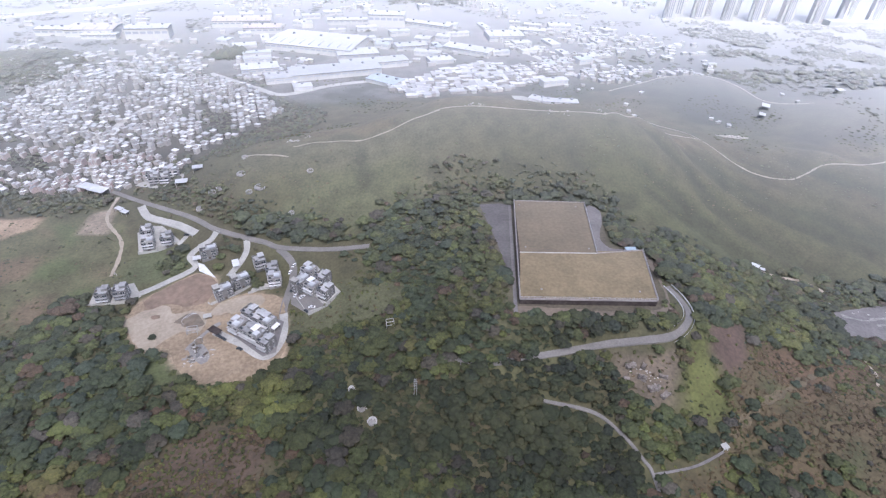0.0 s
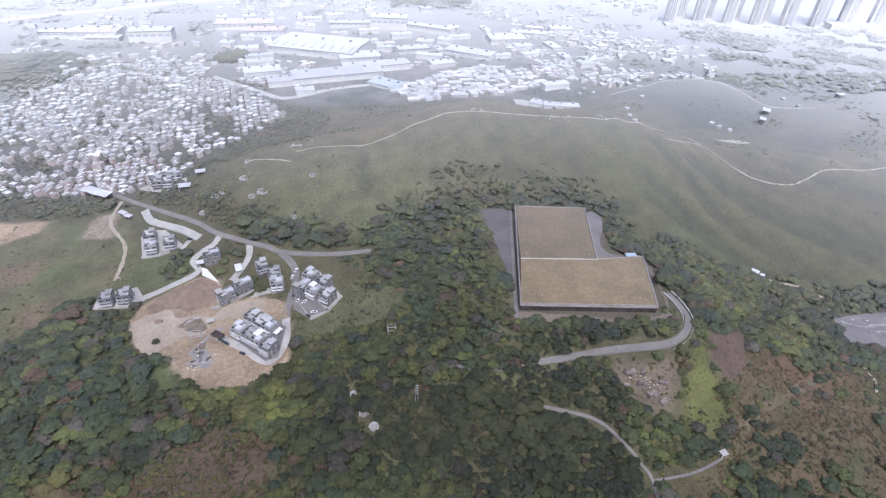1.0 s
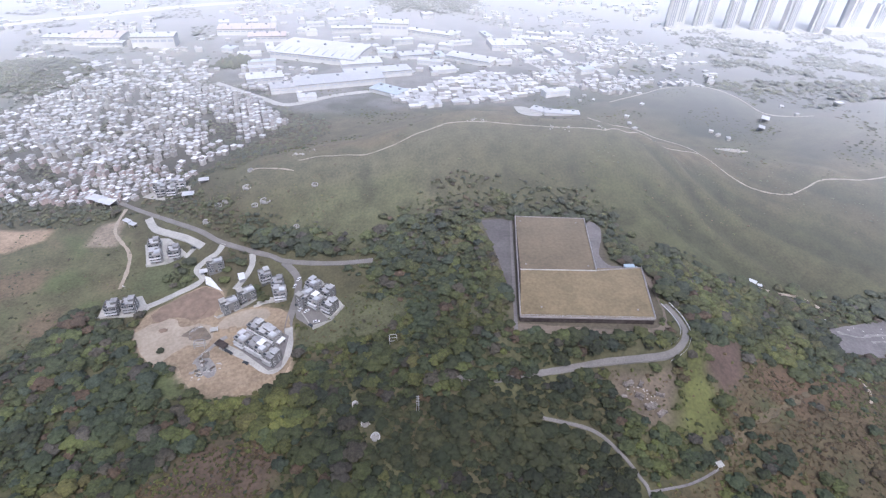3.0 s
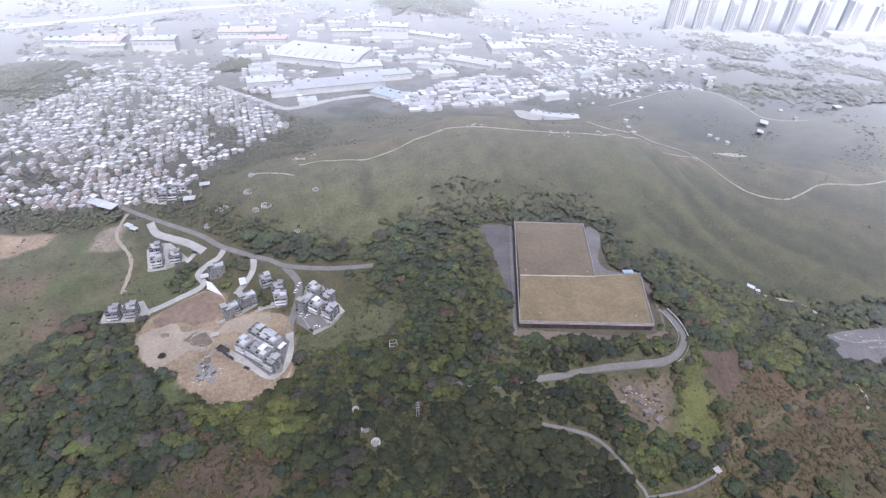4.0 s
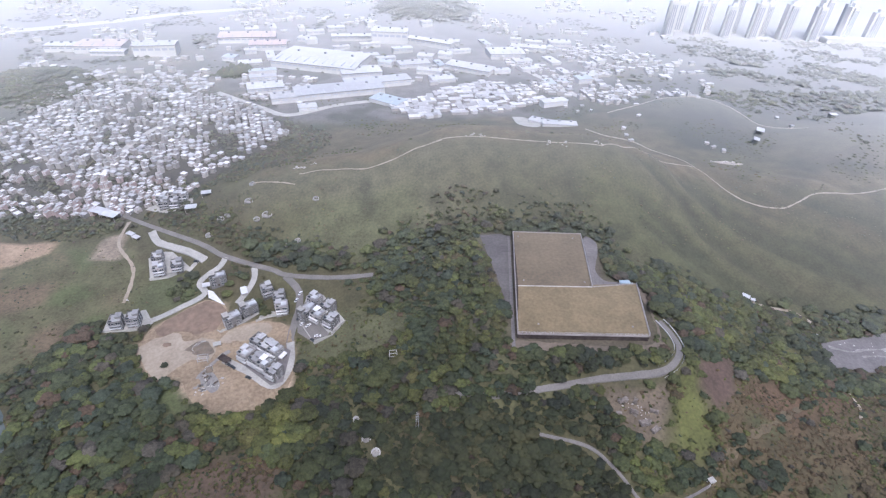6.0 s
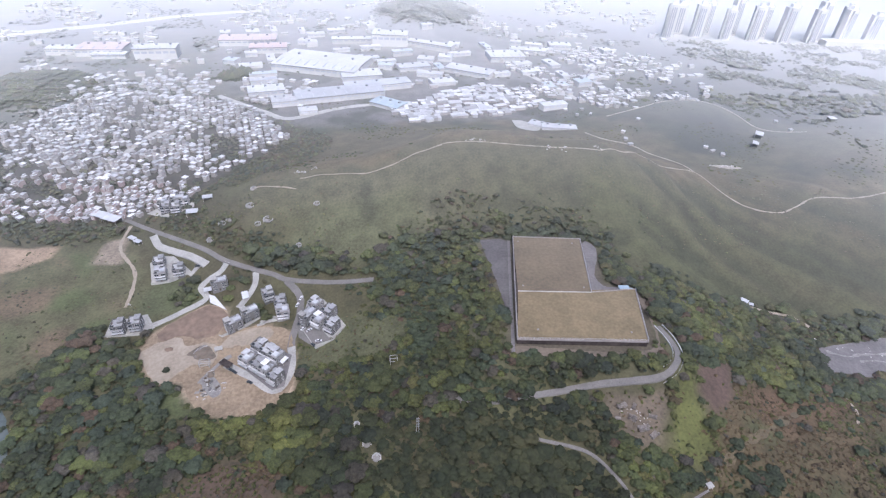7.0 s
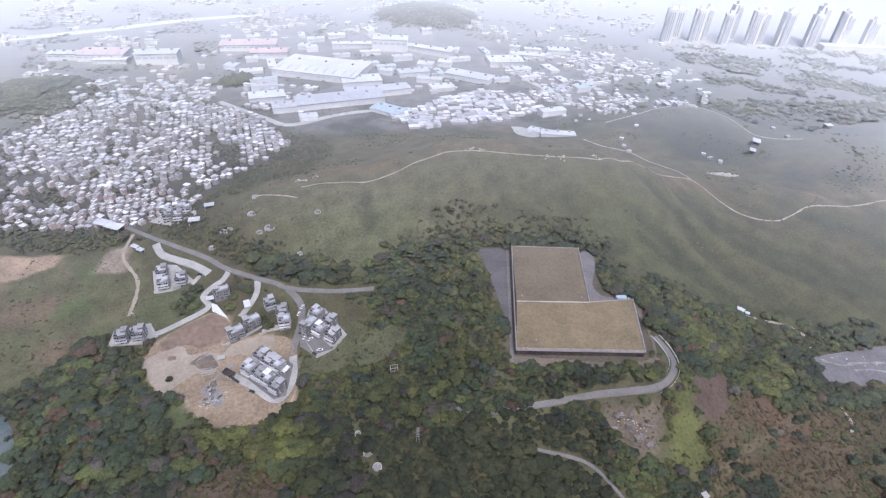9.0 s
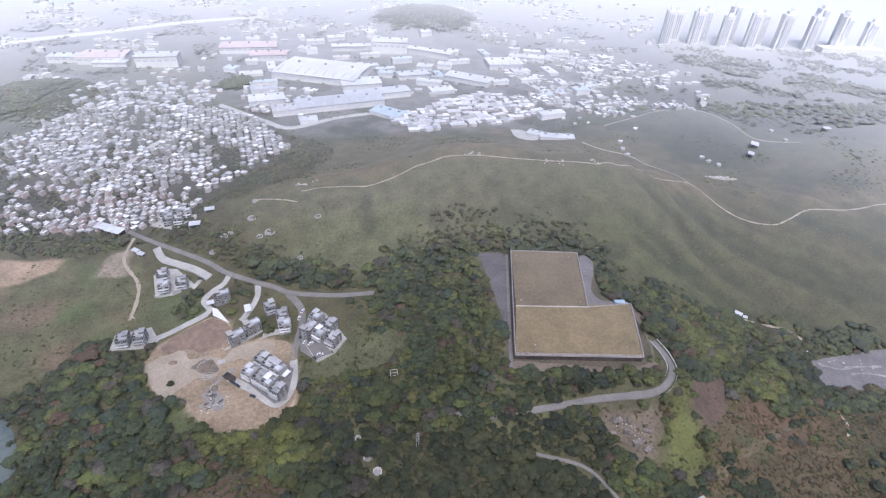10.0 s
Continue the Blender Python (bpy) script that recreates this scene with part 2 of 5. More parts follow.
# ---- the land ----
def part(name, bm, mat, parent=None, label=""):
    """A bmesh, or (verts, faces), as one mesh object."""
    me = bpy.data.meshes.new(name)
    if isinstance(bm, tuple):
        me.from_pydata(bm[0], [], bm[1])
    else:
        bm.to_mesh(me)
        bm.free()
    me.materials.append(mat)
    ob = new(name, me)
    ob.parent = parent
    if label:
        ob["label"] = label
    return ob


def thing(name, x, y, z, turn=0.0, label="", category="", group="", kind=""):
    ob = new(name)
    ob.empty_display_size = 1.0
    ob.matrix_world = pose(x, y, z, 0, 0, turn)
    return tagged(ob, label, category, group, kind)


def edge_distance(poly, x, y):
    """Signed distance to a polygon's edge, positive inside."""
    p = np.array(poly, float)
    q = np.roll(p, -1, 0)
    best, inside = np.full(np.shape(x), 1e9), np.zeros(np.shape(x), bool)
    for (ax, ay), (bx, by) in zip(p, q):
        dx, dy = bx - ax, by - ay
        k = np.clip(((x - ax) * dx + (y - ay) * dy) / (dx * dx + dy * dy + 1e-9), 0, 1)
        best = np.minimum(best, np.hypot(x - ax - k * dx, y - ay - k * dy))
        cross = (ay > y) != (by > y)
        with np.errstate(divide="ignore", invalid="ignore"):
            at = (bx - ax) * (y - ay) / (by - ay if by != ay else 1e-9) + ax
        inside ^= cross & (x < at)
    return np.where(inside, best, -best)


def wavy(x, y, size, seed=0.0):
    """A cheap smooth noise of about -1 to 1."""
    u, v = x / size, y / size
    return (np.sin(1.7 * u + 1.3 * np.sin(0.9 * v + seed)) + np.sin(1.9 * v + 1.1 * np.sin(1.3 * u - seed) + seed) + np.sin(0.8 * (u + v) + 2.1 * seed)) / 3


# zones of the plan
SITE = [(-197, 239), (-194, 258), (-183, 271), (-168, 285), (-152, 281), (-146, 270), (-141, 257), (-133, 263), (-114, 264), (-99, 257), (-93, 242), (-88, 222), (-88, 208), (-93, 196), (-114, 189), (-134, 191), (-148, 201), (-158, 215), (-170, 212), (-180, 219)]
FIELDS = [(-420, 340), (-247, 343), (-222, 312), (-211, 283), (-231, 264), (-240, 242), (-262, 215), (-330, 170), (-430, 200)]
GREEN = [(-216, 309), (-182, 309), (-171, 293), (-184, 280), (-204, 271), (-219, 282)]
CLEARING = [(-66, 267), (-16, 260), (-13, 225), (-42, 225), (-70, 226), (-87, 223), (-92, 242), (-70, 246)]
BROWN_FIELD = [(155, 207), (178, 214), (172, 189), (157, 179), (149, 191)]
STRIP = [(142, 198), (151, 201), (149, 182), (155, 163), (139, 152), (125, 159), (135, 183)]
ROCKY = [(95, 187), (131, 189), (124, 161), (110, 160), (98, 174)]
BARE_LEFT = [(-370, 340), (-312, 347), (-310, 334), (-325, 317), (-350, 305)]
BARE_TRACK = [(-276, 328), (-278, 358), (-262, 363), (-251, 329)]
BROWN_LOW = [(-142, 136), (-122, 152), (-104, 166), (-80, 157), (-74, 140), (-84, 118), (-130, 112)]
SCRUB = [(165, 200), (200, 206), (250, 210), (330, 215), (300, 100), (118, 90), (112, 128), (143, 147)]
RUST = [(172, 184), (180, 200), (205, 204), (235, 206), (258, 210), (262, 196), (225, 186), (198, 176)]
MOUND = [(107, 134), (128, 138), (140, 146), (136, 158), (118, 160), (102, 150)]
GRASSY = [(-166, 209), (-152, 200), (-138, 190), (-150, 186), (-164, 194)]
POND = [(-262, 196), (-246, 185), (-227, 156), (-240, 140), (-290, 160)]
LOT = [(268, 253), (340, 268), (330, 230), (275, 231), (261, 233)]
HILL_GREEN = [(-94, 369), (-13, 371), (-13, 318), (-52, 314), (-93, 309), (-123, 328)]
HILL_RIGHT = [(121, 399), (169, 376), (228, 320), (290, 285), (182, 271), (135, 318), (115, 351)]
TOWN = [(-520, 480), (-430, 690), (-244, 660), (-170, 560), (-225, 425), (-268, 388), (-370, 374), (-560, 374)]
FACTORIES = [(-330, 760), (-200, 590), (-20, 610), (60, 640), (150, 640), (230, 760), (330, 980), (-100, 1050), (-420, 1050)]
PAD = [(47, 206), (132, 208), (137, 258), (133, 268), (114, 272), (119, 312), (112, 322), (35, 322), (33, 316), (40, 280)]


def land_cover(x, y):
    """The ground's colours: grass, shrub, bare earth, paving, with some relief shading and haze painted in."""
    n1, n2 = wavy(x, y, 23, 1.0), wavy(x, y, 9, 2.0)
    z = ground_height(x, y)
    c = np.zeros(np.shape(x) + (3,))
    c[:] = (0.085, 0.085, 0.038)

    def lay(weight, rgb):
        w = np.clip(weight, 0, 1)[..., None]
        c[:] = c * (1 - w) + np.array(rgb) * w

    def zone(poly, rgb, soft=4.0, ragged=3.0, most=1.0):
        lay(most * smooth(-soft, soft, edge_distance(poly, x, y) + ragged * n2), rgb)

    lay(0.5 + 0.5 * n1, (0.075, 0.065, 0.035))
    lay(smooth(25, 55, z) * 0.8, (0.086, 0.085, 0.046))
    lay(smooth(0.1, 0.8, n1 + 0.5 * n2) * smooth(30, 60, z) * 0.5, (0.10, 0.092, 0.050))
    # west hillside grass made paler, with the brightness of haze in its colour
    lay(smooth(18, 40, z) * (1 - smooth(-40, 90, x)) * (0.75 + 0.25 * n1), (0.128, 0.124, 0.072))
    far = smooth(470, 620, y)
    lay(far * (0.6 + 0.3 * n1), (0.072, 0.072, 0.038))
    lay(far * smooth(-0.1, 0.5, wavy(x, y, 37, 4.0)), (0.045, 0.055, 0.03))
    lay(far * smooth(0.25, 0.6, wavy(x, y, 19, 2.0)), (0.12, 0.10, 0.06))
    lay(far * smooth(0.35, 0.7, wavy(x, y, 13, 5.5)), (0.05, 0.06, 0.034))
    east = smooth(150, 330, x - 0.15 * (y - 600)) * smooth(520, 640, y)
    lay(east * (0.75 + 0.25 * n1), (0.034, 0.040, 0.024))
    lay(east * smooth(0.15, 0.5, wavy(x, y, 29, 3.5)) * 0.8, (0.075, 0.072, 0.04))
    lay(east * smooth(0.1, 0.4, wavy(x, y, 47, 6.5)), (0.020, 0.026, 0.016))
    zone([(-190, 440), (-60, 425), (60, 425), (200, 450), (250, 520), (230, 600), (60, 600), (-60, 590), (-150, 560)], (0.125, 0.108, 0.064), 20, 8, 0.7)
    zone([(265, 566), (310, 620), (349, 614), (360, 552), (319, 520), (269, 522)], (0.026, 0.032, 0.020), 12, 4)
    zone([(364, 495), (440, 470), (410, 432), (355, 424), (313, 414)], (0.030, 0.036, 0.022), 10, 4)
    zone([(312, 400), (367, 426), (460, 448), (480, 436), (405, 414), (328, 395)], (0.125, 0.115, 0.060), 8, 3)
    zone(HILL_GREEN, (0.108, 0.111, 0.056), 8)
    zone(HILL_RIGHT, (0.080, 0.083, 0.038), 14)
    # darker bands along the slanting gullies of the right flank
    lay(smooth(150, 200, x) * smooth(250, 300, y) * (1 - smooth(430, 470, y)) * smooth(-0.1, 0.5, np.sin((113 * x + 156 * y) / 192.6 / 7.5 + 1.6 * np.sin(x / 33.0 + y / 60.0) + 2.6) + 0.5 * n2) * 0.75, (0.055, 0.058, 0.028))
    zone(FIELDS, (0.104, 0.102, 0.050), 5)
    lay(smooth(-5, 5, edge_distance(FIELDS, x, y)) * smooth(0.0, 0.7, wavy(x, y, 17, 7.0)), (0.15, 0.115, 0.07))
    lay(smooth(-5, 5, edge_distance(FIELDS, x, y)) * smooth(0.1, 0.7, wavy(x, y, 13, 3.0)), (0.085, 0.10, 0.04))
    zone(GREEN, (0.086, 0.096, 0.044))
    zone(CLEARING, (0.098, 0.100, 0.050), 6)
    zone(SCRUB, (0.088, 0.070, 0.036), 8)
    lay(smooth(-8, 8, edge_distance(SCRUB, x, y)) * smooth(0.1, 0.8, wavy(x, y, 15, 5.0)), (0.105, 0.078, 0.042))
    lay(smooth(-8, 8, edge_distance(SCRUB, x, y)) * smooth(0.3, 0.9, wavy(x, y, 11, 9.0)), (0.075, 0.08, 0.035))
    zone(BROWN_LOW, (0.09, 0.064, 0.044), 7, 6)
    zone(RUST, (0.115, 0.075, 0.044), 8, 6)
    zone(BROWN_FIELD, (0.105, 0.072, 0.056), 3, 1.5)
    zone(STRIP, (0.105, 0.112, 0.034), 4, 3)
    zone(ROCKY, (0.14, 0.112, 0.08), 4, 3)
    zone(BARE_LEFT, (0.32, 0.24, 0.16), 2, 2)
    zone(BARE_TRACK, (0.29, 0.24, 0.18), 2, 1.5)
    zone(SITE, (0.40, 0.31, 0.22), 3, 3)
    zone(GRASSY, (0.085, 0.10, 0.04), 4, 3)
    zone(TOWN, (0.060, 0.055, 0.045), 10, 5, 0.85)
    zone(FACTORIES, (0.15, 0.145, 0.14), 20, 8, 0.85)
    lay(smooth(-20, 20, edge_distance(FACTORIES, x, y)) * smooth(0.0, 0.5, wavy(x, y, 31, 2.6) + 0.5 * wavy(x, y, 13, 1.1)), (0.05, 0.055, 0.04))
    zone(PAD, (0.10, 0.085, 0.06), 2, 1)
    # relief shading painted in by curvature: dry pale ridges, dark overgrown hollows
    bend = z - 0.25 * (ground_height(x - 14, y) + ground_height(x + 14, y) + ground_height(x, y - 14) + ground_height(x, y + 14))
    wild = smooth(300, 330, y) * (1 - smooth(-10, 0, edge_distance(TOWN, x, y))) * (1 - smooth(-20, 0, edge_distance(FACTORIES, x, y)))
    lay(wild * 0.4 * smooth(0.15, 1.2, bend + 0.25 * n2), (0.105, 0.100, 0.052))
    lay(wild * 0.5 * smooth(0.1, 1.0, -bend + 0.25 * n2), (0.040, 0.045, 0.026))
    crest = smooth(-1, 0.5, wavy(x, y, 14, 6.0)) * smooth(395, 412, y) * (1 - smooth(440, 520, y)) * smooth(25, 40, z)
    lay(crest * 0.7, (0.15, 0.12, 0.065))
    return c


def steps(points):
    """Coordinates from (start, end, step) runs, joined end to end."""
    out = []
    for a, b, s in points:
        out += list(np.linspace(a, b, max(1, round((b - a) / s)), endpoint=False))
    return np.array(out + [points[-1][1]])


gx = steps([(-4600, -1000, 200), (-1000, -700, 20), (-700, -420, 9), (-420, 420, 3.5), (420, 700, 9), (700, 1100, 20), (1100, 4600, 200)])
gy = steps([(-2500, -100, 200), (-100, 100, 20), (100, 470, 3.5), (470, 720, 6), (720, 1060, 8), (1060, 1400, 20), (1400, 4600, 200)])
X, Y = np.meshgrid(gx, gy)
Z = ground_height(X, Y) + 0.25 * wavy(X, Y, 3.1, 0.4) * (1 - smooth(-6, 6, edge_distance(PAD, X, Y)))
me = bpy.data.meshes.new("ground")
nx, ny = len(gx), len(gy)
i = (np.arange(ny - 1)[:, None] * nx + np.arange(nx - 1)[None, :]).ravel()
quads = np.stack([i, i + 1, i + nx + 1, i + nx], 1)
me.from_pydata(np.stack([X, Y, Z], -1).reshape(-1, 3).tolist(), [], quads.tolist())
me.shade_smooth()
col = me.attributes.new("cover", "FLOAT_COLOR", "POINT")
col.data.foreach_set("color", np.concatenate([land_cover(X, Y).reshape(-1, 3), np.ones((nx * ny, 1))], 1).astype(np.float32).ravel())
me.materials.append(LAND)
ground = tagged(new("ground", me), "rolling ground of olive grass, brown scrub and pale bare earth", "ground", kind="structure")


def curve_points(pts, gap=2.0):
    """A smooth line through the points, cut at even gaps."""
    p = np.array([pts[0], *pts, pts[-1]], float)
    out = []
    for k in range(1, len(p) - 2):
        a, b, c, d = p[k - 1], p[k], p[k + 1], p[k + 2]
        m = max(2, int(np.hypot(*(c - b)) / gap))
        for u in np.linspace(0, 1, m, endpoint=False):
            out.append(0.5 * (2 * b + (c - a) * u + (2 * a - 5 * b + 4 * c - d) * u * u + (3 * b - a - 3 * c + d) * u ** 3))
    return np.array(out + [p[-2]])


def ribbon(name, pts, width, mat, label, lift=0.3, ragged=0.06, category="road"):
    """A road laid along the ground, with edges that go down into it."""
    p = curve_points(pts)
    t = np.gradient(p, axis=0)
    t /= np.hypot(t[:, 0], t[:, 1])[:, None] + 1e-9
    side = np.stack([-t[:, 1], t[:, 0]], 1)
    verts, faces = [], []
    across = (-0.5, -0.5, -0.25, 0.0, 0.25, 0.5, 0.5)
    for k, (q, s) in enumerate(zip(p, side)):
        w = width * (1 + ragged * (0.5 * math.sin(k * 1.3) + 0.5 * math.sin(k * 0.57 + 1)))
        mid = float(ground_height(q[0], q[1]))
        for j, u in enumerate(across):
            v = q + s * (u * w)
            z = max(float(ground_height(v[0], v[1])), mid - 0.3) + lift
            verts.append((v[0], v[1], z - (1.2 if j in (0, 6) else 0)))
    n = len(across)
    for k in range(len(p) - 1):
        for j in range(n - 1):
            faces.append((k * n + j, (k + 1) * n + j, (k + 1) * n + j + 1, k * n + j + 1))
    ob = part(name, (verts, faces), mat)
    return tagged(ob, label, category, kind="structure")


def clip(poly, axis, limit, keep_less):
    out = []
    for k in range(len(poly)):
        a, b = poly[k - 1], poly[k]
        ina, inb = (a[axis] <= limit) == keep_less or a[axis] == limit, (b[axis] <= limit) == keep_less or b[axis] == limit
        if ina != inb:
            u = (limit - a[axis]) / (b[axis] - a[axis])
            out.append((a[0] + (b[0] - a[0]) * u, a[1] + (b[1] - a[1]) * u))
        if inb:
            out.append(b)
    return out


def patch(name, poly, mat, label, lift=0.2, cell=4.0, ragged=1.0, category="ground", straight=False):
    """A sheet of other ground laid on the land, cut along its outline."""
    p = [tuple(q) for q in poly] if straight else curve_points([*poly, poly[0]], 2.5)[:-1]
    p = [(x + ragged * float(wavy(x, y, 2.3, 1)), y + ragged * float(wavy(x, y, 2.7, 5))) for x, y in p]
    xs, ys = [q[0] for q in p], [q[1] for q in p]
    verts, faces, index = [], [], {}
    for cx in np.arange(math.floor(min(xs) / cell) * cell, max(xs), cell):
        strip = clip(clip(p, 0, cx, False), 0, cx + cell, True)
        for cy in np.arange(math.floor(min(ys) / cell) * cell, max(ys), cell):
            piece = clip(clip(strip, 1, cy, False), 1, cy + cell, True) if len(strip) > 2 else []
            if len(piece) < 3:
                continue
            f = []
            for x, y in piece:
                key = (round(x, 3), round(y, 3))
                if key not in index:
                    index[key] = len(verts)
                    verts.append((x, y, float(ground_height(x, y)) + lift))
                if index[key] not in f:
                    f.append(index[key])
            if len(f) > 2:
                faces.append(f)
    ob = part(name, (verts, faces), mat)
    return tagged(ob, label, category, kind="structure")


patch("site_earth", SITE, EARTH, "bare tan earth of a cleared building site", 0.35, 3.0)
patch("sand_platform", [(-197, 238), (-187, 249), (-174, 254), (-167, 246), (-157, 250), (-145, 245), (-145, 230), (-157, 230), (-165, 219), (-170, 213), (-179, 219), (-189, 229)], PALE_SAND, "levelled pale sand platform on the building site", 0.5, 3.0)
patch("brown_slope", [(-192, 258), (-184, 270), (-167, 284), (-152, 279), (-147, 271), (-151, 259), (-161, 253), (-173, 256), (-186, 251)], EARTH_RED, "reddish brown cut slope of the building site", 0.5, 3.0)
patch("weedy_mound", [(-164, 238), (-160, 246), (-153, 247), (-144, 237), (-152, 234)], EARTH_DULL, "weedy brown mound on the building site", 0.62, 2.0)
patch("ochre_track", [(-143, 253), (-133, 261), (-114, 262), (-112, 253), (-128, 246), (-143, 246)], PALE_SAND, "pale ochre track below the grey houses", 0.5, 3.0)
patch("white_slab", [(-168.5, 294.5), (-164, 293), (-151, 280), (-165.5, 287)], WHITE_CONCRETE, "bright new concrete slab beside the village road", 0.75, 3.0, 0.0, straight=True)
patch("house_platform", [(-228, 329), (-222, 336), (-210, 334), (-190, 317), (-202, 308), (-217, 306)], CONCRETE, "pale concrete platform under three houses", 0.35, 3.0, 0.0, straight=True)
patch("end_platform", [(-226, 253), (-229, 267), (-207, 276), (-196, 263), (-203, 256)], CONCRETE, "pale concrete platform under twin houses", 0.3, 3.0, 0.0, straight=True)
patch("terrace_platform", [(-128, 231), (-119, 250), (-93, 237), (-92, 212), (-99, 209)], GRAVEL, "grey paved court under the terrace houses", 0.55, 3.0, 0.0, straight=True)
patch("cluster_platform", [(-92, 284), (-80, 284), (-60, 258), (-68, 248), (-84, 258), (-94, 268)], CONCRETE, "pale paved ground between the house cluster", 0.28, 3.0, 0.0, straight=True)
patch("court_terrace", [(-123, 265.5), (-123, 269.5), (-115, 273), (-106, 271), (-107, 268.5), (-116, 267)], CONCRETE, "pale walled terrace below the houses", 0.5, 3.0, 0.0, straight=True)
patch("works_forecourt", [(94, 639), (111, 636), (126, 607), (114, 595), (98, 607)], CONCRETE, "pale yard before the long white shed", 0.3, 4.0, 0.4)
patch("north_yard", [(-262, 398), (-250, 414), (-222, 412), (-216, 396), (-234, 386)], CONCRETE, "pale concrete yard of the roadside works", 0.35, 4.0, 0.0, straight=True)
patch("parking_court", [(-97, 272), (-88, 269), (-69, 248), (-79, 242), (-92, 252)], ASPHALT, "dark asphalt parking court between village houses", 0.3, 3.0, 0.0, straight=True)
patch("gravel_lot", LOT, GRAVEL, "grey gravel lot in the valley", 0.25, 4.0, 0.5)
ribbon("road_main", [(-300, 402), (-274, 388), (-243, 370), (-211, 351), (-184, 336), (-166, 325), (-142, 316), (-123, 310), (-112, 305), (-84, 300), (-67, 298), (-45, 297)], 3.8, ASPHALT, "narrow grey asphalt lane along the hill foot")
ribbon("road_branch", [(-138, 313), (-136, 304), (-138, 294), (-143, 282)], 4.5, CONCRETE, "pale concrete drive to the houses", 0.35)
ribbon("road_forecourt", [(-240, 363), (-228, 348), (-211, 339), (-194, 331), (-179, 322)], 6.0, CONCRETE, "wide pale concrete forecourt", 0.35)
ribbon("road_spur", [(-184, 325), (-190, 313)], 3.5, CONCRETE, "short pale concrete spur", 0.4)
ribbon("road_village", [(-163, 323), (-166, 315), (-173, 309), (-177, 301), (-170, 291), (-184, 278), (-198, 266), (-212, 260), (-225, 254)], 4.5, CONCRETE, "pale concrete village road beside the site", 0.4)
ribbon("track_field", [(-268, 380), (-262, 349), (-238, 322), (-230, 303), (-226, 282)], 2.6, PALE_SAND, "pale dirt track through the fields", 0.3, 0.3)
ribbon("road_court", [(-112, 304), (-100, 291), (-96, 277), (-96, 262), (-96, 250), (-94, 235)], 5.0, ASPHALT, "grey asphalt drive between the houses", 0.33)
ribbon("road_terrace", [(-95, 244), (-91, 228), (-92, 216), (-96, 209), (-103, 211), (-116, 220), (-135, 230)], 5.0, CONCRETE, "pale concrete drive round the terrace houses", 0.42)
ribbon("site_track", [(-134, 238), (-138, 234), (-142, 226), (-145.7, 217), (-144.5, 206)], 2.6, CONCRETE_DULL, "dusty grey haul track across the building site", 0.62, 0.3)
ribbon("road_reservoir", [(138, 232), (142, 221), (143, 210), (137, 200), (128, 195), (111, 193), (90, 191), (67, 187), (41, 184), (21, 185), (4, 194)], 3.6, ASPHALT, "grey asphalt access road round the reservoir hill")
ribbon("track_lower", [(32, 170), (57, 164), (82, 158), (95, 147), (102, 137), (105, 131), (106, 112), (104, 80)], 1.5, ASPHALT, "narrow weathered grey path through the woods", 0.6)
ribbon("track_fork", [(105, 131), (126, 135), (142, 142)], 1.1, GRAVEL, "narrow dull grey path to a small hut", 0.35)
ribbon("path_crest", [(-15, 408), (3, 409), (26, 407), (54, 405), (81, 404), (108, 401), (134, 398)], 0.7, PALE_SAND, "worn sandy path on the hill crest", 0.3, 0.6)
ribbon("path_left_ridge", [(3, 408), (-15, 408), (-33, 401), (-51, 398), (-81, 402), (-120, 403)], 0.8, PALE_SAND, "worn sandy path down the ridge", 0.3, 0.5)
ribbon("path_knoll", [(-160, 396), (-141, 392), (-120, 387)], 1.2, PALE_SAND, "worn sandy path over a knoll", 0.3, 0.5)
ribbon("path_right_ridge", [(134, 398), (170, 415), (205, 432), (243, 443), (263, 411), (277, 397), (303, 391), (337, 408), (360, 408), (399, 414), (480, 425)], 1.2, PALE_SAND, "worn sandy path along the long ridge", 0.3, 0.5)
ribbon("track_shed", [(231, 287), (247, 284), (263, 282), (273, 273)], 1.8, PALE_SAND, "dirt track to a white shed", 0.7, 0.3)
ribbon("dirt_path", [(141, 143), (151, 151), (167, 164), (189, 176), (208, 187), (232, 199)], 3.6, GOLD_EARTH, "worn tan dirt path through dry scrub", 0.25, 0.7)
ribbon("sand_gully", [(257, 224), (260, 209), (259, 197), (254, 190)], 1.5, PALE_SAND, "pale eroded sand gully", 0.25, 0.7)


# ---- the covered reservoir ----
def block(bm, x0, x1, y0, y1, z0, z1, bevel=0.0):
    made = bmesh.ops.create_cube(bm, size=1.0)["verts"]
    for v in made:
        v.co = Vector((x0 + (v.co.x + 0.5) * (x1 - x0), y0 + (v.co.y + 0.5) * (y1 - y0), z0 + (v.co.z + 0.5) * (z1 - z0)))
    if bevel:
        bmesh.ops.bevel(bm, geom=list({e for v in made for e in v.link_edges}), offset=bevel, segments=1, affect="EDGES")
    return bm


def box(*size, bevel=0.0):
    return block(bmesh.new(), *size, bevel=bevel)


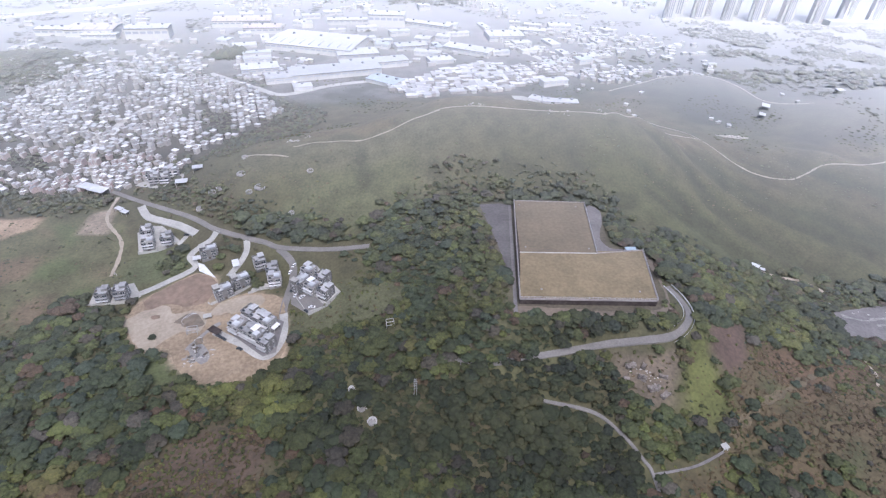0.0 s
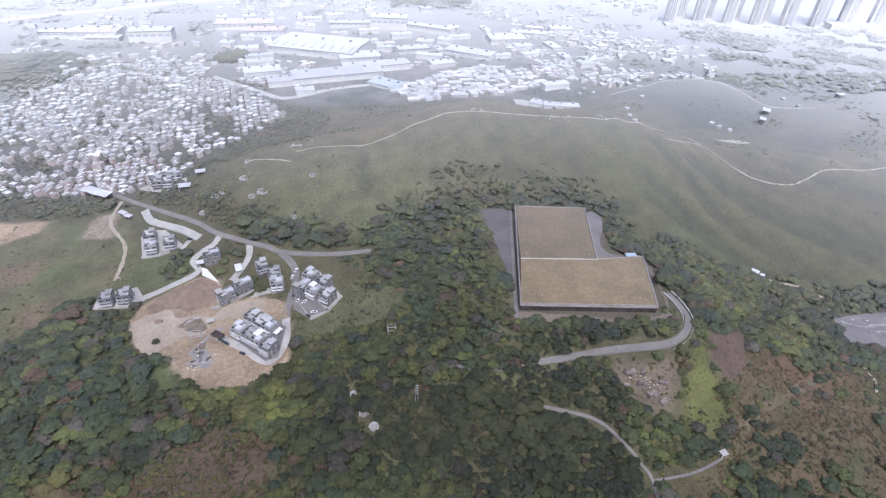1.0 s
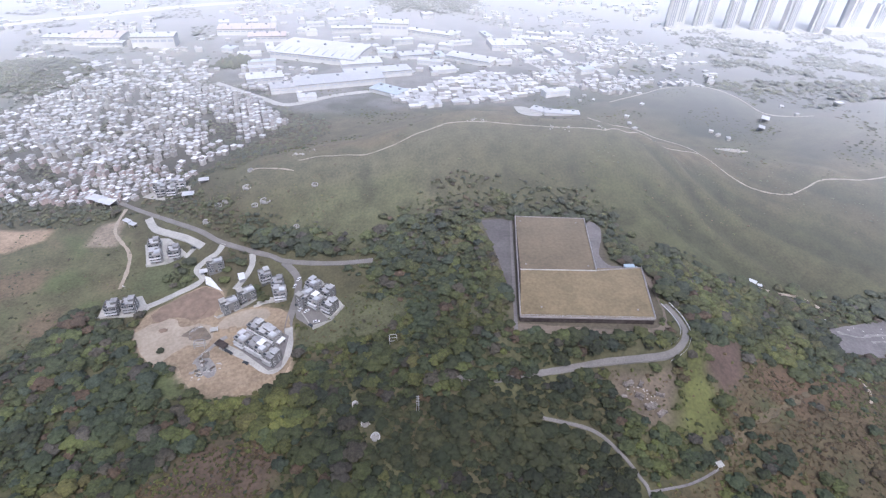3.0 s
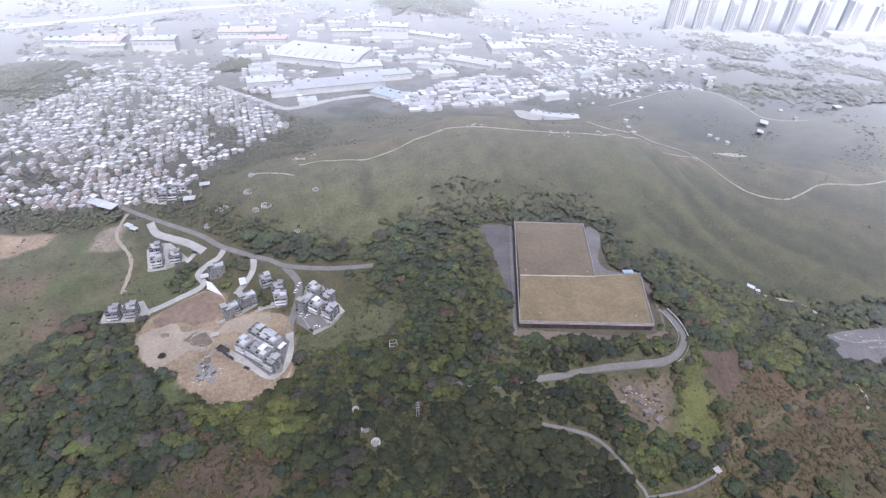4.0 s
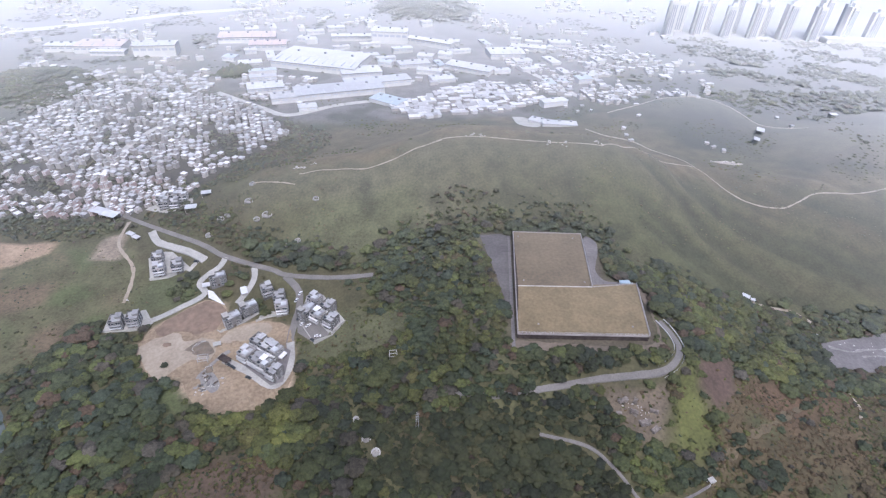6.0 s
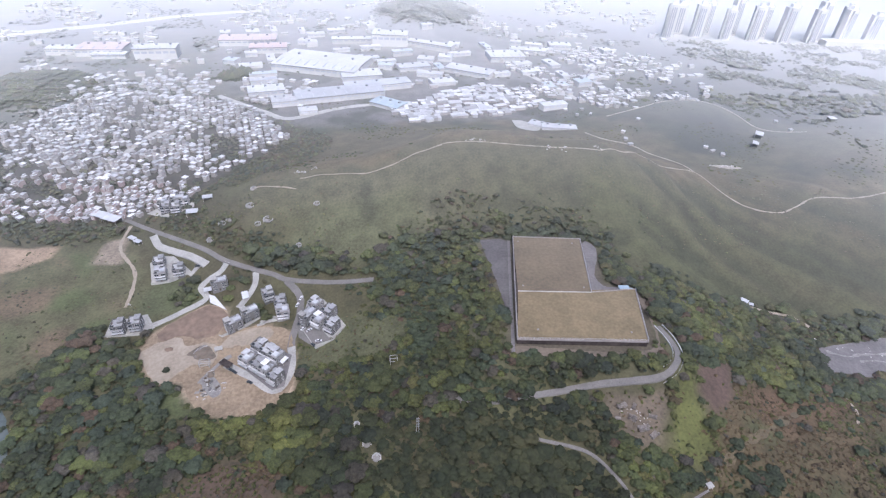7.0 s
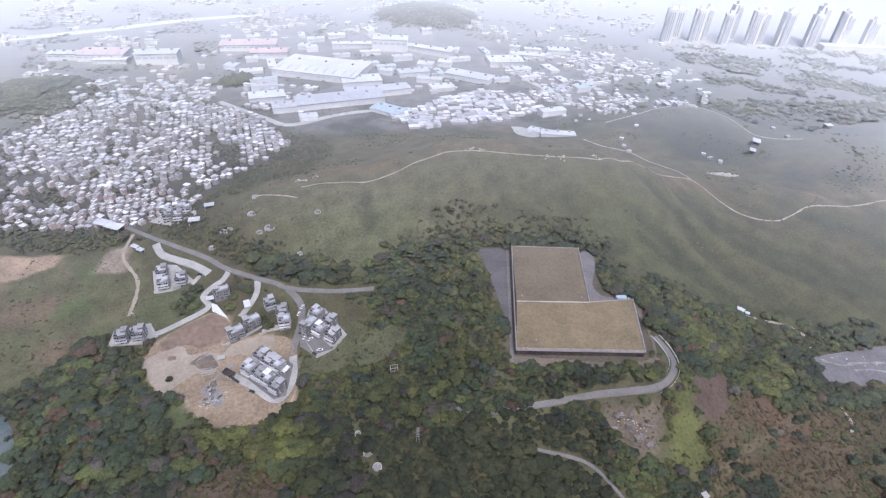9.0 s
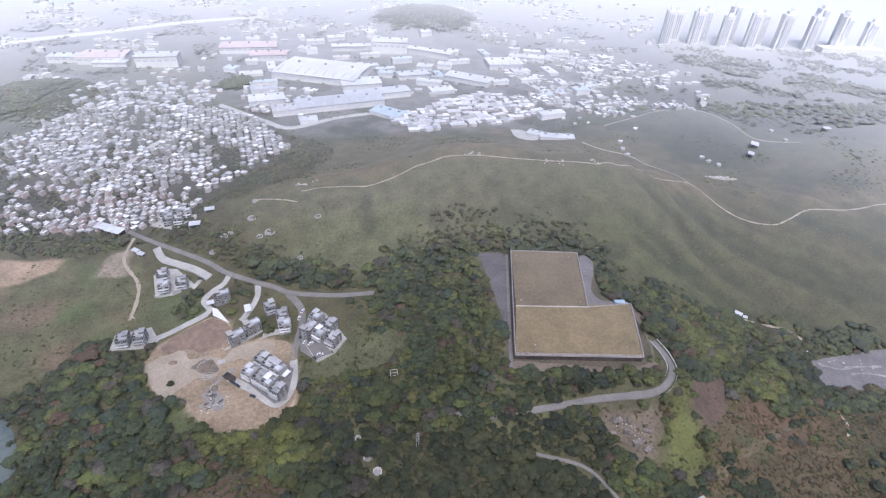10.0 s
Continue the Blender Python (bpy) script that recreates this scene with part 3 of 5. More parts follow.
def bar(a, b, width, z0, z1, out=0.0):
    """A straight upright bar over the plan from a to b, shifted out to its right."""
    a, b = Vector(a), Vector(b)
    d = (b - a).normalized()
    s = Vector((d.y, -d.x))
    c = [a + s * (out - width / 2), b + s * (out - width / 2), b + s * (out + width / 2), a + s * (out + width / 2)]
    verts = [(p.x, p.y, z) for z in (z0, z1) for p in c]
    faces = [(0, 1, 2, 3), (7, 6, 5, 4), (0, 4, 5, 1), (1, 5, 6, 2), (2, 6, 7, 3), (3, 7, 4, 0)]
    bm = bmesh.new()
    vs = [bm.verts.new(v) for v in verts]
    for f in faces:
        bm.faces.new([vs[k] for k in f])
    bmesh.ops.recalc_face_normals(bm, faces=bm.faces)
    return bm


def prism(poly, z0, z1):
    bm = bmesh.new()
    low = [bm.verts.new((x, y, z0)) for x, y in poly]
    top = [bm.verts.new((x, y, z1)) for x, y in poly]
    bm.faces.new(top)
    bm.faces.new(low[::-1])
    for k in range(len(poly)):
        j = (k + 1) % len(poly)
        bm.faces.new((low[k], low[j], top[j], top[k]))
    bmesh.ops.recalc_face_normals(bm, faces=bm.faces)
    return bm


SW, SE, EA, IN, NE, NW, MW = (49, 214), (126, 215), (132, 262), (102, 257.5), (107, 318), (57, 318), (54, 256.5)
OUTLINE = [SW, SE, EA, IN, NE, NW]
reservoir = thing("reservoir", 0, 0, 0, 0, "L-shaped covered reservoir with dry grass roof and stained walls", "reservoir")
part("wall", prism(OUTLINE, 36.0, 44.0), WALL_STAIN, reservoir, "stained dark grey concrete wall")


def draped_roof(poly, z):
    """A gently uneven turf sheet over a corner-to-corner quad."""
    a, b, c, d = [np.array(p, float) for p in poly]
    n = 40
    verts, faces = [], []
    for i in range(n + 1):
        for j in range(n + 1):
            u, v = i / n, j / n
            p = (a * (1 - u) + b * u) * (1 - v) + (d * (1 - u) + c * u) * v
            verts.append((p[0], p[1], z + 0.06 * float(wavy(p[0], p[1], 3.0, 2)) + 0.04 * float(wavy(p[0], p[1], 1.1, 4))))
    for i in range(n):
        for j in range(n):
            k = i * (n + 1) + j
            faces.append((k, k + n + 1, k + n + 2, k + 1))
    return verts, faces


part("turf", draped_roof([SW, SE, EA, MW], 44.25), DRY_GRASS, reservoir, "dry yellow-brown grass")
part("turf", draped_roof([MW, IN, NE, NW], 44.28), DRY_GRASS_BACK, reservoir, "dry brown grass")
for p_, q_ in zip(OUTLINE, OUTLINE[1:] + OUTLINE[:1]):
    part("parapet", bar(p_, q_, 0.6, 43.6, 44.75, 0.1), PARAPET, reservoir, "pale concrete parapet")
part("joint_kerb", bar(MW, IN, 0.7, 44.0, 44.6), STONE, reservoir, "low concrete kerb")
for p_, q_, m_ in ((SW, SE, 16), (SW, NW, 20), (SE, EA, 10), (IN, NE, 12)):
    p_, q_ = Vector(p_), Vector(q_)
    for k in range(m_ + 1):
        v = p_.lerp(q_, k / m_)
        part("post", box(v.x - 0.06, v.x + 0.06, v.y - 0.06, v.y + 0.06, 44.8, 45.8), GALVANISED, reservoir)
    for h in (45.3, 45.8):
        part("rail", bar(p_, q_, 0.08, h - 0.05, h + 0.05), GALVANISED, reservoir)
for x, y in ((60, 312), (58, 262), (62, 222), (118, 222), (98, 262), (100, 312)):
    part("vent", box(x - 0.5, x + 0.5, y - 0.5, y + 0.5, 44.2, 44.9, bevel=0.12), PARAPET, reservoir, "small roof vent")

patch("apron_west", [(45.2, 207), (47.4, 207), (55.4, 319), (53.4, 319)], GRAVEL, "pale concrete walkway beside the reservoir wall", 0.15, 4.0, 0.1, "pavement", straight=True)
patch("yard_west", [(48, 232), (54, 318), (48, 321), (33, 318), (40, 280)], YARD, "worn grey yard beside the reservoir", 0.1, 4.0, 0.6, "pavement", straight=True)
patch("yard_east", [(104, 261), (109.5, 318), (118, 315), (117, 302), (110.5, 281), (114, 270), (122, 268.5), (133, 267), (133, 263.5)], GRAVEL, "grey concrete yard behind the reservoir", 0.15, 4.0, 0.3, "pavement")
patch("bank_front", [(50, 205), (126, 206), (136, 225), (138, 262), (134, 262), (127.5, 213), (49, 212.5)], EARTH_DULL, "bare brown bank below the reservoir wall", 0.12, 3.0, 0.6)


# ---- village houses ----
def window(parent, x, y, z, w, h, face, mat=None, glass=None):
    """A framed window on one wall; face is the wall's outward side: s, n, e or w."""
    turn = {"s": 0, "e": 90, "n": 180, "w": 270}[face]
    m = pose(x, y, z, 0, 0, turn)
    bm = bmesh.new()
    t = 0.09
    for b in ((-w / 2, w / 2, -0.10, 0.05, h - t, h), (-w / 2, w / 2, -0.14, 0.05, 0, t), (-w / 2, -w / 2 + t, -0.10, 0.05, t, h - t), (w / 2 - t, w / 2, -0.10, 0.05, t, h - t), (-t / 2, t / 2, -0.08, 0.05, t, h - t)):
        block(bm, *b)
    fr = part("window", bm, mat or WALL_PALE, parent)
    fr.matrix_local = m
    part("pane", box(-w / 2 + t, w / 2 - t, -0.03, 0.04, t, h - t), glass or GLASS, fr, "" if glass else "dark glass pane")
    return fr


def village_house(name, w=8.4, d=8.0, storeys=3, wall=None, roof=None, balcony=True, hood=1, plain=False, label="", group="", deck=None, hood_roof=None):
    """A flat-roofed house of small flats, its origin at the ground under its middle."""
    wall, roof = wall or WALL_PALE, roof or ROOF
    h = 2.6
    top = h * storeys
    ob = thing(name, 0, 0, 0, 0, label, "house", group)
    part("wall", box(-w / 2, w / 2, -d / 2, d / 2, -3.0, top), wall, ob)
    part("roof", box(-w / 2 + 0.22, w / 2 - 0.22, -d / 2 + 0.22, d / 2 - 0.22, top + 0.004, top + 0.12), deck or TERRACE, ob, "flat grey roof deck")
    bm = bmesh.new()
    for b in ((-w / 2 - 0.1, w / 2 + 0.1, -d / 2 - 0.1, -d / 2 + 0.2), (-w / 2 - 0.1, w / 2 + 0.1, d / 2 - 0.2, d / 2 + 0.1), (-w / 2 - 0.1, -w / 2 + 0.2, -d / 2 + 0.2, d / 2 - 0.2), (w / 2 - 0.2, w / 2 + 0.1, -d / 2 + 0.2, d / 2 - 0.2)):
        block(bm, *b, top - 0.15, top + 0.95)
    part("parapet", bm, wall, ob)
    if hood:
        hx = -w / 2 + 1.9 if hood == 1 else w / 2 - 1.9
        part("stair_hood", box(hx - 1.6, hx + 1.6, d / 2 - 4.2, d / 2 - 0.25, top + 0.12, top + 2.1), wall, ob)
        part("hood_roof", box(hx - 1.8, hx + 1.8, d / 2 - 4.4, d / 2 - 0.05, top + 2.1, top + 2.26), hood_roof or roof, ob)
    if not plain:
        for s in range(1, storeys):
            part("floor_band", box(-w / 2 - 0.07, w / 2 + 0.07, -d / 2 - 0.07, d / 2 + 0.07, h * s - 0.14, h * s + 0.08), WALL_GREY, ob)
        if hood_roof is None:
            part("roof_sheet", box(0.0, w / 2 - 0.4, -d / 2 + 0.4, 0.0, top + 2.42, top + 2.48), METAL_ROOF, ob, "white roof sheet")
            for px_ in (0.2, w / 2 - 0.6):
                for py_ in (-d / 2 + 0.6, -0.2):
                    part("sheet_post", box(px_ - 0.07, px_ + 0.07, py_ - 0.07, py_ + 0.07, top + 0.12, top + 2.42), GALVANISED, ob)
        part("solar_heater", box(-w / 2 + 0.5, -w / 2 + 2.0, -d / 2 + 0.6, -d / 2 + 1.7, top + 0.3, top + 0.75), GLASS, ob, "dark solar heater panel")
        part("planter", box(-w / 2 + 0.4, -w / 2 + 0.9, -0.9, 0.9, top + 0.12, top + 0.6), BARK, ob)
        for k in range(3):
            part("air_conditioner", box(-w / 2 - 0.45, -w / 2 - 0.02, -0.4, 0.4, 1.0 + h * k, 1.6 + h * k), GALVANISED, ob)
        part("water_tank", box(w / 2 - 1.7, w / 2 - 0.5, d / 2 - 1.8, d / 2 - 0.6, top + 0.12, top + 1.5, bevel=0.15), GALVANISED, ob, "steel roof tank")
    rows_ = range(storeys)
    for s in rows_:
        z = h * s + 0.95
        if plain:
            window(ob, -w * 0.22, -d / 2, z, 2.0, 1.3, "s", glass=GLASS_HAZED)
            if s:
                window(ob, w * 0.25, -d / 2, z, 1.6, 1.3, "s", glass=GLASS_HAZED)
            continue
        for x in (-w * 0.28, w * 0.28):
            window(ob, x, -d / 2, z - (0.5 if s and balcony else 0), 2.7, 1.45 + (0.5 if s and balcony else 0), "s")
            window(ob, x, d / 2, z, 1.5, 1.3, "n")
        for y in (-d * 0.25, d * 0.22):
            window(ob, w / 2, y, z, 1.3, 1.3, "e")
            window(ob, -w / 2, y, z, 1.3, 1.3, "w")
        if s and balcony:
            bm = box(-w / 2 + 0.4, w / 2 - 0.4, -d / 2 - 1.25, -d / 2 - 0.08, h * s - 0.14, h * s + 0.02)
            block(bm, -w / 2 + 0.4, w / 2 - 0.4, -d / 2 - 1.25, -d / 2 - 1.15, h * s + 0.02, h * s + 0.95)
            for x in (-w / 2 + 0.4, w / 2 - 0.5):
                block(bm, x, x + 0.1, -d / 2 - 1.15, -d / 2 - 0.08, h * s + 0.02, h * s + 0.95)
            part("balcony", bm, roof, ob)
    if not plain:
        part("door", box(-0.55, 0.55, -d / 2 - 0.05, -d / 2 + 0.05, 0.0, 2.1), BARK, ob, "dark wooden door")
    return ob


def put(x, y, turn, z=None, scale=1.0, tall=1.0):
    return pose(x, y, float(ground_height(x, y)) + 0.4 if z is None else z, 0, 0, turn) @ Matrix.Diagonal((scale, scale, scale * tall, 1))


FIRST = village_house("village_house", 7.2, 6.9, 3, HOUSE_WALL, label="pale rendered village house of three storeys, flat roof and balconies", group="village houses")
SECOND = village_house("village_house", 6.9, 7.4, 3, WALL_GREY, ROOF, True, 2, label="grey unfinished village house of three storeys with a flat roof", group="village houses", hood_roof=TERRACE)
THIRD = village_house("village_house", 10.0, 6.8, 3, WALL_GREY, CONCRETE, False, 1, label="long grey concrete house of three storeys", group="village houses")


# houses of the hamlet: which kind, x, y, turn
HAMLET = [
    (SECOND, -218, 259, 14), (SECOND, -208, 262.5, 14),
    (SECOND, -217, 324, 18), (FIRST, -211, 312, 18), (SECOND, -198, 315, 18),
    (THIRD, -162, 301, 22), (SECOND, -122, 289, 30), (FIRST, -107, 272, 12), (SECOND, -111, 281, 12),
    (THIRD, -140, 263.5, 38), (THIRD, -131, 273, 38),
    (FIRST, -84, 276, -32), (SECOND, -73, 268, -32), (FIRST, -79, 261, -32), (THIRD, -88, 266, 58), (SECOND, -69, 256, -32),
    (FIRST, -120, 231, -30), (SECOND, -111.5, 226.5, -30), (SECOND, -115, 242, -30), (SECOND, -108.5, 237.5, -30), (FIRST, -101.5, 233, -30), (FIRST, -105, 222, -30), (SECOND, -98, 216.5, -30),
    (FIRST, -249, 406, 15), (FIRST, -238, 409, 15), (SECOND, -243, 398, 15), (FIRST, -228, 404, 15), (SECOND, -232, 395, 15),
]
used = set()
for kind_, x, y, turn in HAMLET:
    m = put(x, y, turn, scale=1.14, tall=0.8)
    if kind_ in used:
        copy_thing(kind_, put(x, y, turn)).scale = (1.14, 1.14, 0.912)
    else:
        kind_.matrix_world = m
        used.add(kind_)

# the town behind: 290 houses built singly, the farther ones as one mass
trng = random.Random(5)
PLAIN = [
    village_house("town_house", 8.4, 8.0, 2, TOWN_WALL, ROOF, False, 1, True, "pale town house of two storeys with a flat light roof", "town houses", ROOF),
    village_house("town_house", 9.5, 7.5, 2, TOWN_WALL, METAL_ROOF, False, 2, True, "pale town house of two storeys with a bright metal roof", "town houses", METAL_ROOF),
    village_house("town_house", 8.0, 8.0, 3, WALL_PINK, ROOF, False, 2, True, "dusty pink town house of three storeys with a flat roof", "town houses"),
    village_house("town_house", 12.0, 8.0, 2, WALL_GREY, METAL_ROOF, False, 0, True, "long grey town house with a light roof", "town houses", ROOF),
]
sites = []
for iu in range(-52, 53):
    for iv in range(-52, 53):
        u, v = iu * 7.2 + trng.uniform(-1.3, 1.3), iv * 7.0 + trng.uniform(-1.3, 1.3)
        x, y = -340 + u * math.cos(0.35) - v * math.sin(0.35), 510 + u * math.sin(0.35) + v * math.cos(0.35)
        inside = float(edge_distance(TOWN, np.array(x), np.array(y)))
        if inside < 2 or trng.random() > 0.6 + 0.5 * float(wavy(x, y, 30, 2)):
            continue
        sites.append((y, x, -20 + trng.choice((0, 0, 90, 180, 8, -8)), trng.choice((0, 0, 0, 1, 2, 2, 3)), trng.uniform(0.5, 0.68)))
sites.sort()
used = set()
for y, x, turn, k, s in sites[:290]:
    m = put(x, y, turn, scale=s, tall=0.85)
    if k in used:
        copy_thing(PLAIN[k], put(x, y, turn)).scale = (s, s, 0.85 * s)
    else:
        PLAIN[k].matrix_world = m
        used.add(k)


def house_mass(name, rows_, label, mats=(WALL_PALE, ROOF)):
    """Far small houses, each a walled block with an overhanging roof slab and a stair hood, in one wall mesh and one roof mesh."""
    walls, roofs = ([], []), ([], [])

    def add(to, c, s, x, y, b):
        n = len(to[0])
        for z in (b[4], b[5]):
            for px_, py_ in ((b[0], b[2]), (b[1], b[2]), (b[1], b[3]), (b[0], b[3])):
                to[0].append((x + c * px_ - s * py_, y + s * px_ + c * py_, z))
        for f in ((3, 2, 1, 0), (4, 5, 6, 7), (0, 1, 5, 4), (1, 2, 6, 5), (2, 3, 7, 6), (3, 0, 4, 7)):
            to[1].append(tuple(n + q for q in f))

    for x, y, w, d, h, turn in rows_:
        c, s = math.cos(radians(turn)), math.sin(radians(turn))
        z = float(ground_height(x, y))
        add(walls, c, s, x, y, (-w / 2, w / 2, -d / 2, d / 2, z - 2, z + h))
        add(roofs, c, s, x, y, (-w / 2 - 0.3, w / 2 + 0.3, -d / 2 - 0.3, d / 2 + 0.3, z + h, z + h + 0.3))
        if h > 5:
            add(walls, c, s, x, y, (-w / 2 + 0.3, -w / 2 + 3, d / 2 - 3.5, d / 2 - 0.3, z + h + 0.3, z + h + 2.4))
    ob = part(name, (walls[0], walls[1]), mats[0])
    tagged(ob, label, "houses", kind="stuff")
    part("roofs", (roofs[0], roofs[1]), mats[1], ob)
    return ob


far = [(x, y, trng.uniform(3.8, 6.4), trng.uniform(3.6, 5.4), trng.choice((2.6, 3.6, 4.6, 5.6)), turn) for y, x, turn, k, s in sites[290:]]
for _ in range(260):
    x, y = trng.uniform(-480, -180), trng.uniform(640, 760)
    if float(wavy(x, y, 35, 1)) > -0.2:
        far.append((x, y, trng.uniform(5, 9), trng.uniform(5, 7), trng.choice((3.0, 4.5)), trng.choice((-20, 70, -12))))
house_mass("far_houses", far, "distant pale low houses packed closely", (WALL_MASS, ROOF_MASS))


def factory(x, y, w, d, h, turn, roof, label, units=3, category="factory", pitch=0.06):
    """A large shed with a low-pitched roof, a gutter edge, roof units and a strip of windows."""
    ob = thing("factory" if w > 25 else "shed", x, y, float(ground_height(x, y)), turn, label, category)
    part("wall", box(-w / 2, w / 2, -d / 2, d / 2, -3, h), WALL_PALE, ob)
    rise = d / 2 * pitch
    bm = bmesh.new()
    prof = [(-d / 2 - 0.4, h), (0, h + rise), (d / 2 + 0.4, h), (d / 2 + 0.4, h + 0.35), (0, h + rise + 0.35), (-d / 2 - 0.4, h + 0.35)]
    ends = [[bm.verts.new((sx * (w / 2 + 0.4), py_, pz)) for py_, pz in prof] for sx in (-1, 1)]
    for k in range(6):
        j = (k + 1) % 6
        bm.faces.new((ends[0][k], ends[0][j], ends[1][j], ends[1][k]))
    for e_ in ends:
        bm.faces.new((e_[0], e_[1], e_[4], e_[5]))
        bm.faces.new((e_[1], e_[2], e_[3], e_[4]))
    bmesh.ops.recalc_face_normals(bm, faces=bm.faces)
    part("roof", bm, roof, ob)
    for k in range(units):
        ux = (k + 0.5) / units * w - w / 2
        part("roof_unit", box(ux - 1.5, ux + 1.5, d * 0.12, d * 0.12 + 3, h + 0.2, h + rise + 1.8), GALVANISED, ob)
    if w > 40:
        m_ = int(w / 15)
        for k in range(m_):
            sx = (k + 0.5) / m_ * w - w / 2
            part("skylight", box(sx - 0.4, sx + 0.4, -d * 0.42, -d * 0.08, h + 0.2, h + 0.36 + rise * 0.75), GLASS_HAZED, ob)
        part("gutter", box(-w / 2 - 0.6, w / 2 + 0.6, -d / 2 - 0.7, -d / 2 - 0.35, h - 0.3, h + 0.25), GALVANISED, ob)
    n = max(2, int(w / 9))
    if h > 5:
        for k in range(n):
            wx = (k + 0.5) / n * w - w / 2
            part("window_strip", box(wx - w / n * 0.38, wx + w / n * 0.38, -d / 2 - 0.06, -d / 2 + 0.05, h * 0.55, h * 0.75), GLASS_HAZED, ob)
    return ob


HALLS = []
# the works and sheds behind the hill: x, y, width, depth, height, turn, roof
for x, y, w, d, h, turn, roof, label in (
    (-239, 706, 48, 28, 11, 20, METAL_ROOF, "pale gabled works hall with a light metal roof"),
    (-185, 835, 135, 85, 14, -12, METAL_ROOF, "very large factory hall under a white metal roof"),
    (-120, 790, 60, 34, 10, 18, METAL_ROOF, "white-roofed hall beside the large factory"),
    (-138, 705, 120, 36, 12, 22, SLATE_ROOF, "long blue-grey factory block with a flat roof"),
    (-90, 745, 95, 26, 12, 22, SLATE_ROOF, "long grey factory block behind the first"),
    (-205, 672, 34, 26, 10, 20, ROOF, "white workshop with rounded tanks beside the factory"),
    (-68, 676, 44, 26, 7, -30, PALE_BLUE_ROOF, "pale blue-grey roofed store beside tin sheds"),
    (-90, 965, 62, 34, 26, 0, ROOF, "tall pale flatted factory with a white roof"),
    (-19, 950, 85, 20, 12, -22, METAL_ROOF, "long white-roofed store in the town"),
    (-160, 972, 70, 20, 10, 10, METAL_ROOF, "white-roofed shed in the far town"),
    (47, 830, 75, 30, 10, -24, METAL_ROOF, "long pale warehouse in the far town"),
    (110, 915, 60, 42, 12, 10, METAL_ROOF, "pale warehouse with a broad roof"),
    (155, 955, 62, 22, 10, -8, METAL_ROOF, "white-roofed warehouse by far sheds"),
    (218, 998, 40, 24, 10, 0, METAL_ROOF, "white-roofed store by the far road"),
    (-337, 950, 95, 40, 14, 12, RED_ROOF, "large hall under a faded red roof"),
    (-290, 905, 60, 30, 14, 12, RED_ROOF, "hall under a faded red roof"),
    (-450, 850, 62, 30, 24, 12, SLATE_ROOF, "grey banded office block of several storeys"),
    (-540, 860, 70, 44, 16, 8, RED_ROOF, "pink and white works with stepped roofs"),
    (-520, 838, 50, 18, 9, 8, METAL_ROOF, "low white-roofed wing of the works"),
    (-600, 850, 42, 24, 14, 8, SLATE_ROOF, "grey block in the far town"),
    (148, 606, 42, 13, 5, -3, METAL_ROOF, "long white-roofed shed behind the hill crest"),
    (128, 618, 30, 14, 4, -30, METAL_ROOF, "white-roofed shed beside a longer one"),
    (-43, 840, 50, 24, 9, 20, SLATE_ROOF, "grey-roofed store among the works"),
    (3, 775, 36, 22, 8, 20, METAL_ROOF, "bright metal-roofed workshop among sheds"),
):
    factory(x, y, w, d, 0.7 * h, turn, roof, label)
    HALLS.append((x, y, 0.5 * math.hypot(w, d)))
fill = 0
while fill < 46:
    x, y, w, d = trng.uniform(-560, 320), trng.uniform(640, 1040), trng.uniform(16, 40), trng.uniform(10, 20)
    if float(edge_distance(FACTORIES, np.array(x), np.array(y))) < 6 or float(edge_distance([(-75, 655), (-30, 605), (30, 635), (100, 660), (146, 700), (130, 765), (60, 776), (-15, 724)], np.array(x), np.array(y))) > -8:
        continue
    if math.hypot(x + 302, y - 775) < 34 or any(math.hypot(x - hx, y - hy) < 0.8 * r_ + 0.45 * w for hx, hy, r_ in HALLS):
        continue
    HALLS.append((x, y, 0.5 * math.hypot(w, d)))
    factory(x, y, w, d, trng.uniform(3.5, 8.0), 20 + trng.choice((0, 0, 90, -30)), trng.choice((METAL_ROOF, METAL_ROOF, SLATE_ROOF, ROOF, PALE_BLUE_ROOF)), "low light-roofed workshop among the works", 1)
    fill += 1

# small tin sheds packed in the yards below the works, and scattered farms
rows_ = []
YARDS = [(-70, 655), (-30, 612), (30, 640), (95, 665), (140, 700), (125, 760), (60, 770), (-10, 720)]
while len(rows_) < 230:
    x, y = trng.uniform(-80, 160), trng.uniform(605, 790)
    if float(edge_distance(YARDS, np.array(x), np.array(y))) > 0:
        w = trng.choice((5, 7, 9, 14, 18))
        rows_.append((x, y, w, trng.uniform(4, 9), trng.uniform(2.6, 4.2), 12 + trng.choice((0, 90, 15, 5))))
tin = rows_[:200]
for x, y, w, d, h, turn in sorted(rows_[200:], key=lambda q: q[1]):
    factory(x, y, w, d, h, turn, METAL_ROOF, "small bright tin-roofed shed in a crowded yard", 0, "shed", 0.12)
house_mass("tin_sheds", tin, "crowded small bright tin-roofed sheds in yards", (WALL_MASS, ROOF_MASS))
rows_ = []
